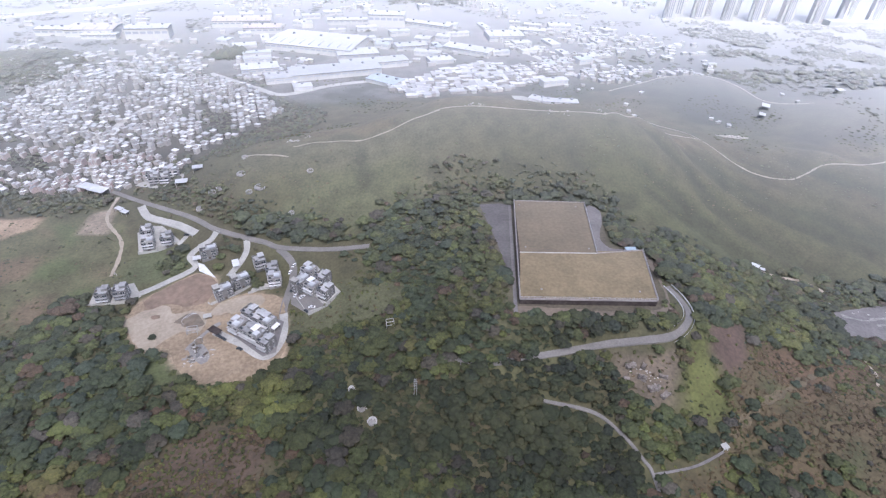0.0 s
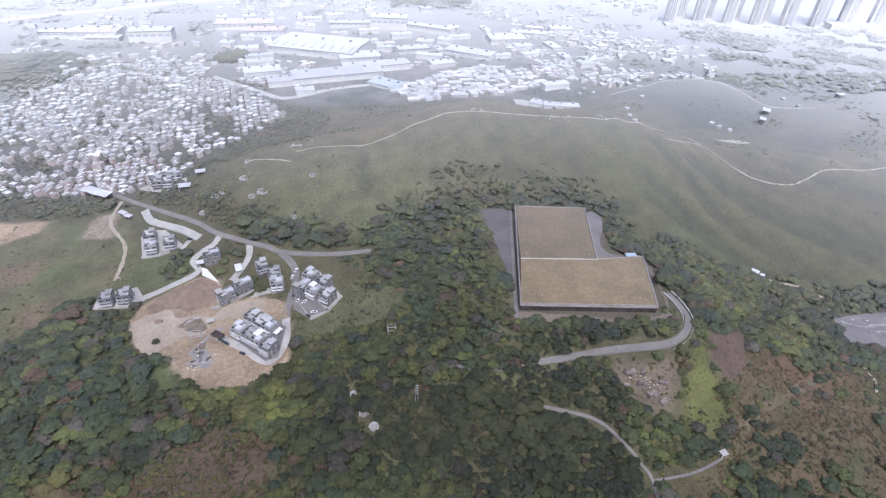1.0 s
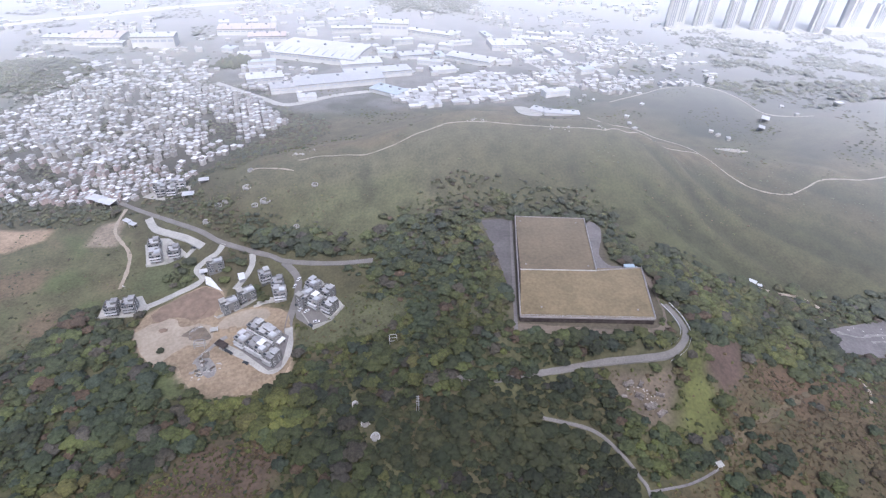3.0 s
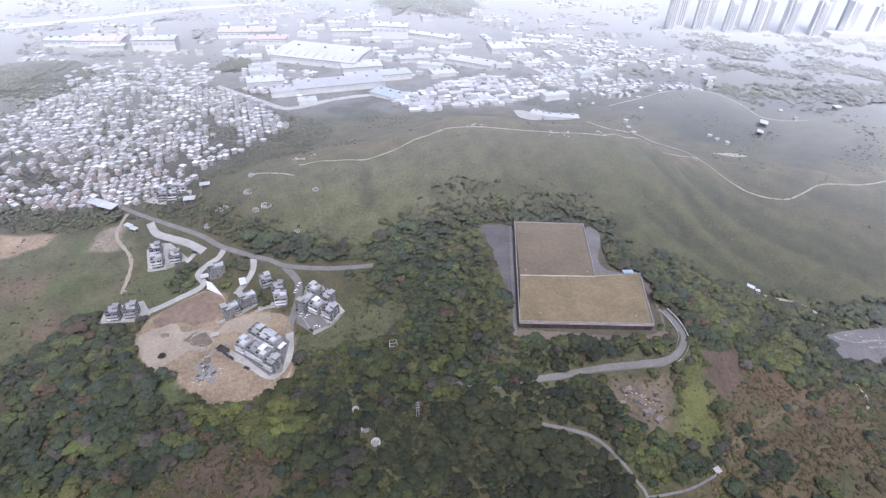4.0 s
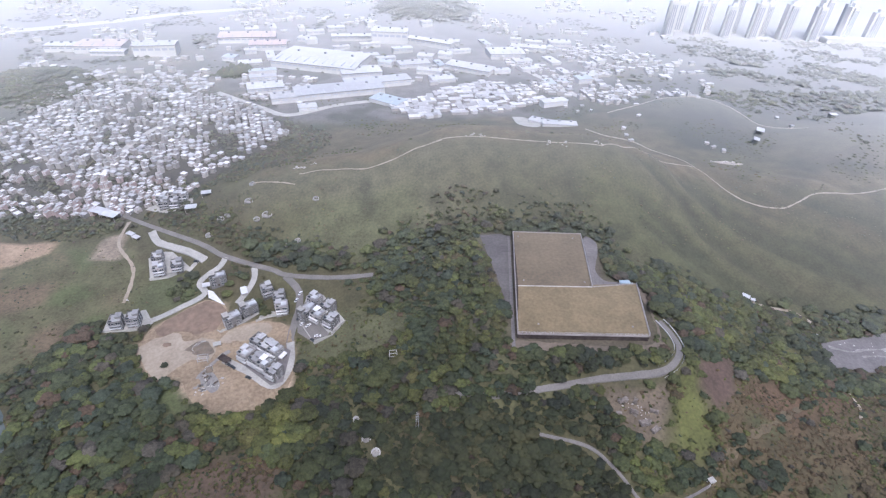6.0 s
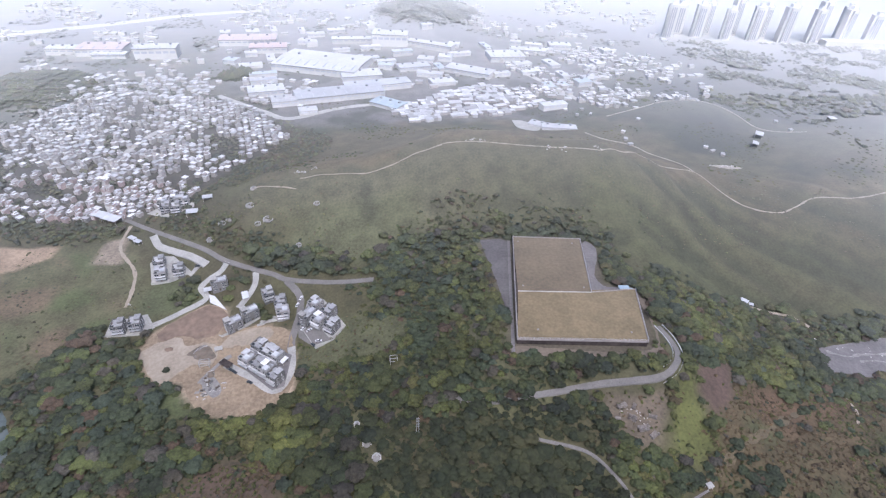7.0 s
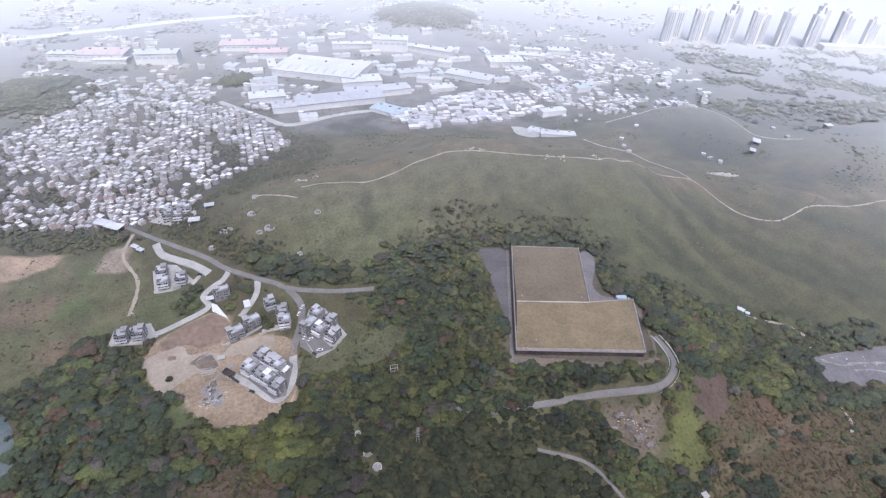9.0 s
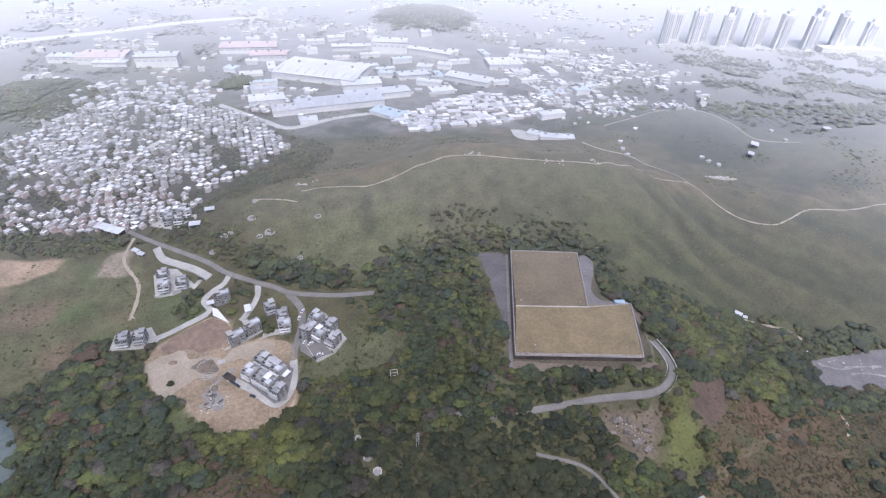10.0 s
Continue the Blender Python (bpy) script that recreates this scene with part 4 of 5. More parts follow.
while len(rows_) < 800:
    x, y = trng.uniform(-900, 620), trng.uniform(700, 1500)
    f = float(wavy(x, y, 55, 1.2)) + 0.5 * float(wavy(x, y, 21, 3)) + (0.25 if x > 120 and x < 420 and y < 1000 else 0)
    in_works = float(edge_distance(FACTORIES, np.array(x), np.array(y))) > 0 and x < 120
    if f < 0.25 or (in_works and trng.random() < 0.8) or x > 430 + 0.2 * (y - 900) or math.hypot(x + 30, y - 1150) < 105:
        continue
    rows_.append((x, y, trng.uniform(6, 13), trng.uniform(5, 8), trng.choice((2.6, 3.5, 4.5, 6.0)), trng.choice((0, 12, 20, -15, 70))))
for _ in range(36):
    x, y = trng.uniform(150, 420), trng.uniform(520, 760)
    if float(wavy(x, y, 23, 2.2)) > 0.0:
        rows_.append((x, y, trng.uniform(2.5, 6), trng.uniform(2.5, 4.5), trng.uniform(1.8, 2.6), trng.uniform(0, 90)))
while len(rows_) < 1150:
    x, y = trng.uniform(110, 440), trng.uniform(680, 1000)
    if float(wavy(x, y, 31, 0.6)) > -0.1 and x < 330 + 0.15 * (y - 600):
        rows_.append((x, y, trng.uniform(4, 11), trng.uniform(4, 6), trng.uniform(2.5, 5.5), trng.choice((10, 20, 100, -15))))
house_mass("far_town", rows_, "far town of low pale houses fading into the distance", (WALL_MASS, ROOF_MASS))

# tower blocks on the far side
def tower_block(x, y, w, h, turn, label):
    ob = thing("tower_block", x, y, float(ground_height(x, y)), turn, label, "tower block", "far tower blocks")
    bm = box(-w / 2, w / 2, -w * 0.28, w * 0.28, -4, h)
    block(bm, -w * 0.28, w * 0.28, -w / 2, w / 2, -4, h - 1)
    part("wall", bm, TOWER, ob)
    for k in range(3):
        wx = (k - 1) * w * 0.17
        part("window_column", box(wx - w * 0.05, wx + w * 0.05, -w / 2 - 0.2, -w / 2 + 0.1, 4, h - 6), GLASS_HAZED, ob)
    part("roof_house", box(-w * 0.2, w * 0.2, -w * 0.2, w * 0.2, h - 1, h + 6), TOWER, ob)
    return ob


for k in range(15):
    tower_block(462 + 29.0 * k + trng.uniform(-5, 5), 1116 + 30 * (k % 2) + trng.uniform(-8, 12), trng.uniform(19, 24), trng.uniform(54, 74), trng.uniform(-15, 15), "tall pale residential tower block beyond the far town")
tagged(part("podium", box(770, 900, 1085, 1110, 0, 14), TOWER), "low pale podium before the far tower blocks", "building")
ribbon("road_far", [(-950, 860), (-763, 937), (-640, 1020), (-517, 1124), (-380, 1200)], 22, CONCRETE, "broad pale highway in the far town", 0.8)
ribbon("road_town", [(-290, 395), (-315, 430), (-335, 480), (-330, 560), (-290, 640)], 7, CONCRETE, "pale street through the town", 0.4)
ribbon("road_works", [(-300, 690), (-225, 640), (-185, 620), (-130, 660), (-60, 690)], 9, CONCRETE, "pale road round the works", 0.4)
ribbon("road_north", [(130, 850), (165, 790), (200, 720)], 9, CONCRETE, "pale road among far sheds", 0.4)
ribbon("track_valley", [(175, 585), (190, 560), (215, 535), (225, 505), (240, 470), (243, 443)], 1.4, PALE_SAND, "pale track winding up behind the ridge", 0.5, 0.4)
ribbon("track_east", [(215, 640), (260, 665), (320, 690), (370, 640), (385, 590), (420, 560)], 1.3, PALE_SAND, "pale track round a low far hill", 0.6, 0.4)
patch("scar_ground", [(278, 478), (290, 487), (306, 488), (312, 481), (296, 475)], PALE_SAND, "bare pale scar on the ridge", 0.4, 4.0, 1.5)
ribbon("lot_rubble", [(272, 250), (286, 247), (298, 250), (320, 252)], 1.6, GRAVEL_PALE, "pale rubble strewn over the lot", 0.45, 0.9)
ribbon("lot_rubble_row", [(292, 243), (305, 245), (318, 243)], 1.2, GRAVEL_PALE, "pale row of rubble on the lot", 0.45, 0.9)


# ---- trees ----
rng = np.random.default_rng(7)


def ball_mesh(level=1):
    bm = bmesh.new()
    bmesh.ops.create_icosphere(bm, subdivisions=level, radius=1.0)
    bmesh.ops.delete(bm, geom=[q for q in bm.faces if q.normal.z < -0.08], context="FACES")
    bm.verts.index_update()
    v = np.array([x.co[:] for x in bm.verts])
    f = np.array([[x.index for x in q.verts] for q in bm.faces])
    bm.free()
    return v, f


ROUND, COARSE = ball_mesh(2), ball_mesh(1)


def crown_template(clumps, lobes, leaf, tall=0.8, seed=0, ball=None):
    """A crown about 1 across in radius: low cores in uneven lobes, and many small leaf clumps standing out of them. Returns vertices, triangles and soft outward normals."""
    r = np.random.default_rng(seed)
    ball_v, ball_f = ball or ROUND
    mid, size = [], []
    for k in range(lobes):
        a = 2 * math.pi * (k + r.uniform(-0.3, 0.3)) / max(1, lobes - 1)
        q = 0.0 if k == 0 else r.uniform(0.40, 0.62)
        mid.append((q * math.cos(a), q * math.sin(a), (1.05 if k == 0 else r.uniform(0.55, 0.95)) * tall))
        size.append(r.uniform(0.50, 0.62) if k == 0 else r.uniform(0.34, 0.52))
    mid, size = np.array(mid), np.array(size)
    vs, fs, ns, n = [], [], [], 0
    for m, s in zip(mid, size):
        v = ball_v * s * 0.97 * (1 + 0.14 * r.standard_normal((len(ball_v), 1))) * (1, 1, 0.85) + m
        vs.append(v)
        ns.append(ball_v + 0.36 * r.standard_normal(ball_v.shape) + (0, 0, 0.5))
        fs.append(ball_f + n)
        n += len(v)
    made = 0
    while made < clumps:
        k = r.integers(lobes)
        d = r.standard_normal(3)
        d /= np.linalg.norm(d)
        if d[2] < -0.45:
            continue
        p = mid[k] + d * size[k] * r.uniform(0.92, 1.08) * np.array((1, 1, 0.85))
        if any(np.linalg.norm((p - mid[j]) / size[j]) < 0.8 for j in range(lobes) if j != k):
            continue
        out = d + 0.9 * r.standard_normal(3)
        out *= (1 if out @ d > 0 else -1) / np.linalg.norm(out)
        t1 = np.cross(out, r.standard_normal(3))
        t1 /= np.linalg.norm(t1)
        t2 = np.cross(out, t1)
        s = leaf * r.uniform(0.6, 1.35)
        vs.append(np.array([p - s * t1, p - 0.55 * s * t2 + 0.2 * s * out, p + s * t1, p + 0.55 * s * t2 + 0.2 * s * out]))
        ns.append(np.repeat([d + 0.45 * r.standard_normal(3) + (0, 0, 0.4)], 4, 0))
        fs.append(np.array([[n, n + 1, n + 2], [n, n + 2, n + 3]]))
        n += 4
        made += 1
    nn = np.concatenate(ns)
    return np.concatenate(vs), np.concatenate(fs), nn / np.linalg.norm(nn, axis=1)[:, None]


def mass(name, spots, templates, mat, label, category, tints):
    """Many crowns as one mesh. spots: rows x, y, z, radius, height factor; tints: colour per crown."""
    vs, fs, cs, ns, n = [], [], [], [], 0
    for (x, y, z, r_, hf), tint in zip(spots, tints):
        v, f, nn = templates[rng.integers(len(templates))]
        a = rng.uniform(0, 2 * math.pi)
        c, s = math.cos(a), math.sin(a)
        q = np.stack([x + r_ * (c * v[:, 0] - s * v[:, 1]), y + r_ * (s * v[:, 0] + c * v[:, 1]), z + r_ * hf * v[:, 2]], 1)
        vs.append(q)
        fs.append(f + n)
        ns.append(np.stack([c * nn[:, 0] - s * nn[:, 1], s * nn[:, 0] + c * nn[:, 1], nn[:, 2] + 0.3], 1))
        cs.append(np.repeat(np.array([[*tint, 1.0]]), len(v), 0))
        n += len(v)
    v, f, c = np.concatenate(vs), np.concatenate(fs), np.concatenate(cs)
    me = bpy.data.meshes.new(name)
    me.vertices.add(len(v))
    me.vertices.foreach_set("co", v.astype(np.float32).ravel())
    me.loops.add(f.size)
    me.loops.foreach_set("vertex_index", f.astype(np.int32).ravel())
    me.polygons.add(len(f))
    me.polygons.foreach_set("loop_start", np.arange(0, f.size, 3, dtype=np.int32))
    me.update(calc_edges=True)
    me.polygons.foreach_set("use_smooth", np.ones(len(f), bool))
    me.normals_split_custom_set_from_vertices(np.concatenate(ns).tolist())
    me.attributes.new("tint", "FLOAT_COLOR", "POINT").data.foreach_set("color", c.astype(np.float32).ravel())
    me.materials.append(mat)
    return tagged(new(name, me), label, category, kind="stuff")


GREEN_OPEN = [(-216, 300), (-200, 296), (-190, 284), (-204, 271), (-219, 282)]
CLEARING_OPEN = [(-58, 262), (-24, 256), (-20, 236), (-42, 230), (-66, 230), (-84, 226), (-88, 240), (-66, 246)]
KEEP_CLEAR = [(GRASSY, 0), (SITE, 2), (FIELDS, -2), (GREEN_OPEN, 0), (CLEARING_OPEN, 2), (BROWN_FIELD, 0), (STRIP, 0), (ROCKY, 1), (BARE_LEFT, 2), (BARE_TRACK, 2), (BROWN_LOW, 0), (LOT, 2), (PAD, 1), (POND, 0)]
for gx_, gy_, gr in ((-34.8, 167.5, 5.5), (-28.6, 158.7, 5.5), (-42.2, 180.0, 4.0), (-22.5, 218.5, 5.0), (142, 141.5, 4.5)):
    KEEP_CLEAR.append(([(gx_ + gr * math.cos(k * 1.05), gy_ + gr * math.sin(k * 1.05)) for k in range(6)], 0))
ROADSIDE = []
for ob in list(scene.objects):
    if ob.name.startswith(("road_", "track_", "parking_", "yard_", "apron_")) and ob.type == "MESH":
        q = np.array([v.co[:2] for v in ob.data.vertices])
        if ob.name in ("road_reservoir", "track_lower"):
            q = q[q[:, 0] > 58]
        ROADSIDE.append((q, 4.0))
ROAD_POINTS = np.concatenate([q for q, _ in ROADSIDE])
HOUSE_POINTS = np.array([ob.matrix_world.translation[:2] for ob in scene.objects if ob.type == "EMPTY" and ob.get("category") in ("house", "shed", "factory")] or [(0, -900)])


def buckets(points, size=8.0):
    """Points sorted into square cells, for quick searches within one cell's width."""
    out = {}
    for x, y in points:
        out.setdefault((int(x // size), int(y // size)), []).append((x, y))
    return out


ROAD_CELLS, HOUSE_CELLS = buckets(ROAD_POINTS), buckets(HOUSE_POINTS)


def near(cells, x, y, r_, size=8.0):
    i, j = int(x // size), int(y // size)
    for a in (i - 1, i, i + 1):
        for b in (j - 1, j, j + 1):
            for p, q in cells.get((a, b), ()):
                if (p - x) ** 2 + (q - y) ** 2 < r_ * r_:
                    return True
    return False


def density(x, y):
    """How thickly trees stand, 0 to 1."""
    z = ground_height(x, y)
    n = wavy(x, y, 21, 3.3)
    near_woods = 1 - smooth(235, 272, y + 12 * n)
    gully = smooth(-14, 6, edge_distance([(-60, 305), (-15, 345), (45, 340), (120, 338), (135, 300), (150, 275), (150, 230), (30, 205), (-30, 235)], x, y) + 6 * n)
    belt = smooth(-10, 8, edge_distance([(140, 275), (150, 300), (200, 285), (330, 285), (360, 240), (260, 215), (185, 215), (150, 232)], x, y) + 6 * n)
    lane = smooth(-10, 8, edge_distance([(-230, 400), (-150, 345), (-60, 320), (-40, 290), (-110, 312), (-180, 340), (-240, 372)], x, y) + 5 * n)
    left = smooth(-6, 4, edge_distance([(-430, 378), (-272, 384), (-266, 366), (-300, 352), (-430, 350)], x, y))
    scrub = smooth(-6, 6, edge_distance(SCRUB, x, y))
    copses = [[(-197, 306), (-181, 307), (-171, 293), (-186, 280), (-197, 287)], [(-234, 356), (-185, 330), (-174, 331), (-213, 357)], [(-161, 319), (-141, 313), (-131, 301), (-146, 297), (-158, 307)], [(-132, 284), (-122, 278), (-114, 272), (-124, 270)], [(-150, 300), (-146, 285), (-150, 284), (-158, 296)], [(-262, 262), (-232, 256), (-205, 250), (-200, 236), (-240, 235)]]
    copse = np.maximum.reduce([smooth(-3, 3, edge_distance(q, x, y) + 3 * n) for q in copses])
    dark = smooth(-3, 3, edge_distance([(162, 152), (170, 161), (184, 156), (180, 140), (168, 139)], x, y))
    low_green = smooth(-3, 3, edge_distance([(122, 126), (140, 132), (160, 128), (195, 122), (190, 100), (130, 100)], x, y) + 4 * n)
    d = np.maximum.reduce([dark, 0.8 * low_green, 0.85 * copse, near_woods * (1 - 0.9 * scrub), gully, belt, lane, left])
    for poly, grow in KEEP_CLEAR:
        grow = grow - 4 * copse
        d = d * (1 - smooth(-3, 3, edge_distance(poly, x, y) + grow))
    return d


GREENS = [(0.056, 0.080, 0.040), (0.072, 0.094, 0.036), (0.092, 0.114, 0.034), (0.128, 0.146, 0.038), (0.118, 0.098, 0.046), (0.152, 0.112, 0.062)]

LIGHT_ROW = [(-128, 182), (-100, 180), (-60, 180), (-52, 168), (-70, 164), (-100, 168), (-130, 172)]
# bare grey twigs, blue-green, bright yellow-green, rust
ODD = [(0.100, 0.096, 0.080), (0.092, 0.086, 0.064), (0.056, 0.082, 0.054), (0.062, 0.088, 0.055), (0.116, 0.145, 0.044), (0.102, 0.130, 0.040), (0.120, 0.085, 0.055)]


# stretches of the woods toned apart: outline, mean shade, spread, depth (also paints dimmer light into the tint)
WOOD_TONES = [
    ([(-264, 222), (-222, 246), (-152, 186), (-160, 138), (-218, 130), (-270, 150)], 0.6, 0.8, 1.1),
    # near middle woods: a low depth paints the weaker light there into the leaves
    ([(66, 187), (100, 183), (98, 150), (96, 120), (20, 118), (-4, 146), (-6, 172)], 0.8, 0.8, 0.48),
    ([(-4, 214), (42, 200), (46, 224), (8, 244)], 2.1, 0.7, 0.85),
    ([(168, 284), (214, 282), (250, 230), (206, 207), (158, 222)], 2.0, 1.2, 1.0),
    ([(-70, 214), (-66, 246), (-14, 246), (-12, 216), (-40, 205)], 2.2, 0.6, 1.0),
    ([(-64, 205), (-6, 214), (-6, 172), (-4, 146), (20, 118), (-70, 118), (-76, 150)], 1.3, 0.9, 0.66),
    ([(42, 200), (66, 187), (128, 192), (122, 206), (60, 206)], 0.9, 0.7, 0.62),
    ([(160, 166), (197, 170), (187, 142), (160, 142)], 0.0, 0.3, 0.8),
    ([(165, 277), (204, 271), (182, 230), (156, 235)], 2.7, 0.5, 1.2),
    ([(206, 244), (243, 235), (223, 210), (195, 214)], 2.7, 0.5, 1.2),
    ([(-124, 184), (-104, 194), (-73, 187), (-67, 170), (-89, 164), (-117, 167)], 2.7, 0.4, 1.2),
]


def scatter(x0, x1, y0, y1, cell, thick, small, large, low, high, shade=1.4, spread=1.0, clear=True, odd=0.12):
    """Crowns over a stretch of the plan: rows of x, y, z, radius, height factor, and their leaf colours."""
    spots, tints = [], []
    gxs, gys = np.meshgrid(np.arange(x0, x1, cell), np.arange(y0, y1, cell))
    gxs = (gxs + rng.uniform(-0.45, 0.45, gxs.shape) * cell).ravel()
    gys = (gys + rng.uniform(-0.45, 0.45, gys.shape) * cell).ravel()
    stay = rng.uniform(0, 1, gxs.shape) <= thick(gxs, gys)
    gxs, gys = gxs[stay], gys[stay]
    heights = ground_height(gxs, gys)
    radii = (small + (large - small) * rng.uniform(0, 1, gxs.shape) ** 1.8) * (1 + 0.35 * wavy(gxs, gys, 13, 4))
    low_brown = 1.6 * (1 - smooth(126, 152, gys)) * (1 - smooth(-40, 10, gxs))
    tones = np.clip(rng.normal(shade + low_brown + 1.7 * wavy(gxs, gys, 27, 8) + 0.9 * wavy(gxs, gys, 9, 2), spread), 0, 4.99)
    row = edge_distance(LIGHT_ROW, gxs, gys) > 0
    tones = np.where(row, np.clip(rng.normal(2.7, 0.35, gxs.shape), 0, 3.0), tones)
    deep = np.ones(gxs.shape)
    for poly, mean, wide, dark in WOOD_TONES:
        inside = (radii > 1.5) & (edge_distance(poly, gxs, gys) > 0)
        tones = np.where(inside, np.clip(rng.normal(mean, wide, gxs.shape), 0, 3.4), tones)
        share = smooth(-7, 9, edge_distance(poly, gxs, gys) + 6 * wavy(gxs, gys, 11, 2.2))
        deep = deep * (1 - share) + dark * share
    for x, y, z, r_, k, dark in zip(gxs.tolist(), gys.tolist(), heights.tolist(), radii.tolist(), tones.tolist(), deep.tolist()):
        if clear and (near(ROAD_CELLS, x, y, 0.3 + small) or near(HOUSE_CELLS, x, y, 4.6)):
            continue
        spots.append((x, y, z - 0.25 * r_ + rng.uniform(0, 0.5) * r_, r_, rng.uniform(low, high)))
        j = int(k)
        pick = rng.uniform()
        if pick < odd:
            tints.append(np.array(ODD[int(pick / odd * len(ODD))]) * dark * rng.uniform(0.85, 1.15))
            continue
        tints.append((np.array(GREENS[j]) * (1 - k + j) + np.array(GREENS[j + 1]) * (k - j)) * dark * rng.uniform(0.75, 1.25))
    return spots, tints


def tree(x, y, z, r_, hf, crown_data, trunk_data):
    ob = thing("tree", x, y, float(ground_height(x, y)) - 0.1, rng.uniform(0, 360), "evergreen tree with a dense uneven green crown in the woods", "tree", "woodland trees")
    ob.scale = (r_, r_, r_ * hf)
    for name, data in (("trunk", trunk_data), ("crown", crown_data)):
        c = new(name, data)
        c.parent = ob
    return ob


def trunk_mesh(seed):
    """A tapered leaning trunk with three limbs, for a crown of radius 1."""
    r = random.Random(seed)
    verts, faces = [], []

    def limb(a, b, ra, rb):
        n = len(verts)
        for p, q in ((a, ra), (b, rb)):
            for k in range(6):
                verts.append((p[0] + q * math.cos(k * math.pi / 3), p[1] + q * math.sin(k * math.pi / 3), p[2]))
        for k in range(6):
            faces.append((n + k, n + (k + 1) % 6, n + 6 + (k + 1) % 6, n + 6 + k))

    fork = (r.uniform(-0.08, 0.08), r.uniform(-0.08, 0.08), 0.5)
    limb((0, 0, -0.1), fork, 0.08, 0.055)
    for k in range(3):
        a_ = k * 2.1 + r.uniform(-0.4, 0.4)
        limb(fork, (0.45 * math.cos(a_), 0.45 * math.sin(a_), 0.9), 0.045, 0.02)
    me = bpy.data.meshes.new("trunk")
    me.from_pydata(verts, [], faces)
    me.materials.append(BARK)
    return me


def crown_mesh(template):
    me = bpy.data.meshes.new("crown")
    me.from_pydata(template[0].tolist(), [], template[1].tolist())
    me.shade_smooth()
    me.normals_split_custom_set_from_vertices(template[2].tolist())
    me.materials.append(LEAF)
    return me


NEAR = [crown_mesh(crown_template(80, 7, 0.12, seed=40 + k)) for k in range(6)]
TRUNKS = [trunk_mesh(k) for k in range(3)]
MID = [crown_template(36, 6, 0.14, seed=20 + k) for k in range(7)]
FAR = [crown_template(0, 5, 0.3, 0.45, seed=90 + k, ball=COARSE) for k in range(4)]
LOW = [crown_template(34, 3, 0.22, seed=60 + k) for k in range(5)]
BUSH = [crown_template(14, 3, 0.26, 0.55, seed=80 + k, ball=COARSE) for k in range(4)]
spots, tints = scatter(-330, -32, 112, 330, 4.7, lambda x, y: density(x, y) * 0.97, 2.6, 6.6, 0.5, 0.8, shade=1.3, odd=0.3)
east, east_tints = scatter(-32, 370, 114, 330, 3.7, lambda x, y: density(x, y) * 0.97, 2.2, 5.2, 0.5, 0.8, shade=1.1, odd=0.2)
spots, tints = spots + east, tints + east_tints
single = [k for k, s in enumerate(spots) if -32 < s[0] < 85 and 140 < s[1] < 177][:300]
for k in single:
    tree(*spots[k], NEAR[rng.integers(6)], TRUNKS[rng.integers(3)])
chosen = set(single)
rest = [k for k in range(len(spots)) if k not in chosen]
under, under_tints = scatter(-330, 370, 114, 330, 3.0, lambda x, y: 0.5 * density(x, y), 1.2, 2.4, 0.7, 1.1, shade=2.0)
mass("undergrowth", under, BUSH, LEAF_MASS, "low mixed undergrowth filling the gaps of the woods", "shrubs", under_tints)
mass("woods", [spots[k] for k in rest], MID, LEAF_MASS, "dense mixed evergreen woods of many small rounded crowns", "woods", [tints[k] for k in rest])


def hill_woods(x, y):
    n = wavy(x, y, 17, 3.3)
    d = density(x, y)
    foot = smooth(-10, 25, edge_distance([(-20, 330), (10, 385), (60, 352), (95, 365), (130, 345), (118, 318), (30, 318)], x, y) + 6 * n) * (1 - smooth(50, 64, ground_height(x, y)))
    town = 0.8 * smooth(0, 8, edge_distance(TOWN, x, y)) * smooth(-0.3, 0.4, n)
    edge = 0.75 * smooth(-30, -5, edge_distance(TOWN, x, y)) * (1 - smooth(-8, 0, edge_distance(TOWN, x, y)))
    belt = 0.85 * smooth(-8, 8, edge_distance([(-224, 428), (-178, 418), (-140, 448), (-118, 515), (-150, 590), (-172, 560), (-205, 480)], x, y) + 8 * n)
    return np.maximum.reduce([belt, d * (y > 330), foot * 0.85 * (y > 318), town, edge])


spots, tints = scatter(-520, 380, 318, 700, 3.8, hill_woods, 1.6, 3.4, 0.5, 0.8, shade=2.0)
mass("hill_woods", spots, LOW, LEAF_MASS, "dark evergreen trees on the hill foot and among the town houses", "woods", tints)


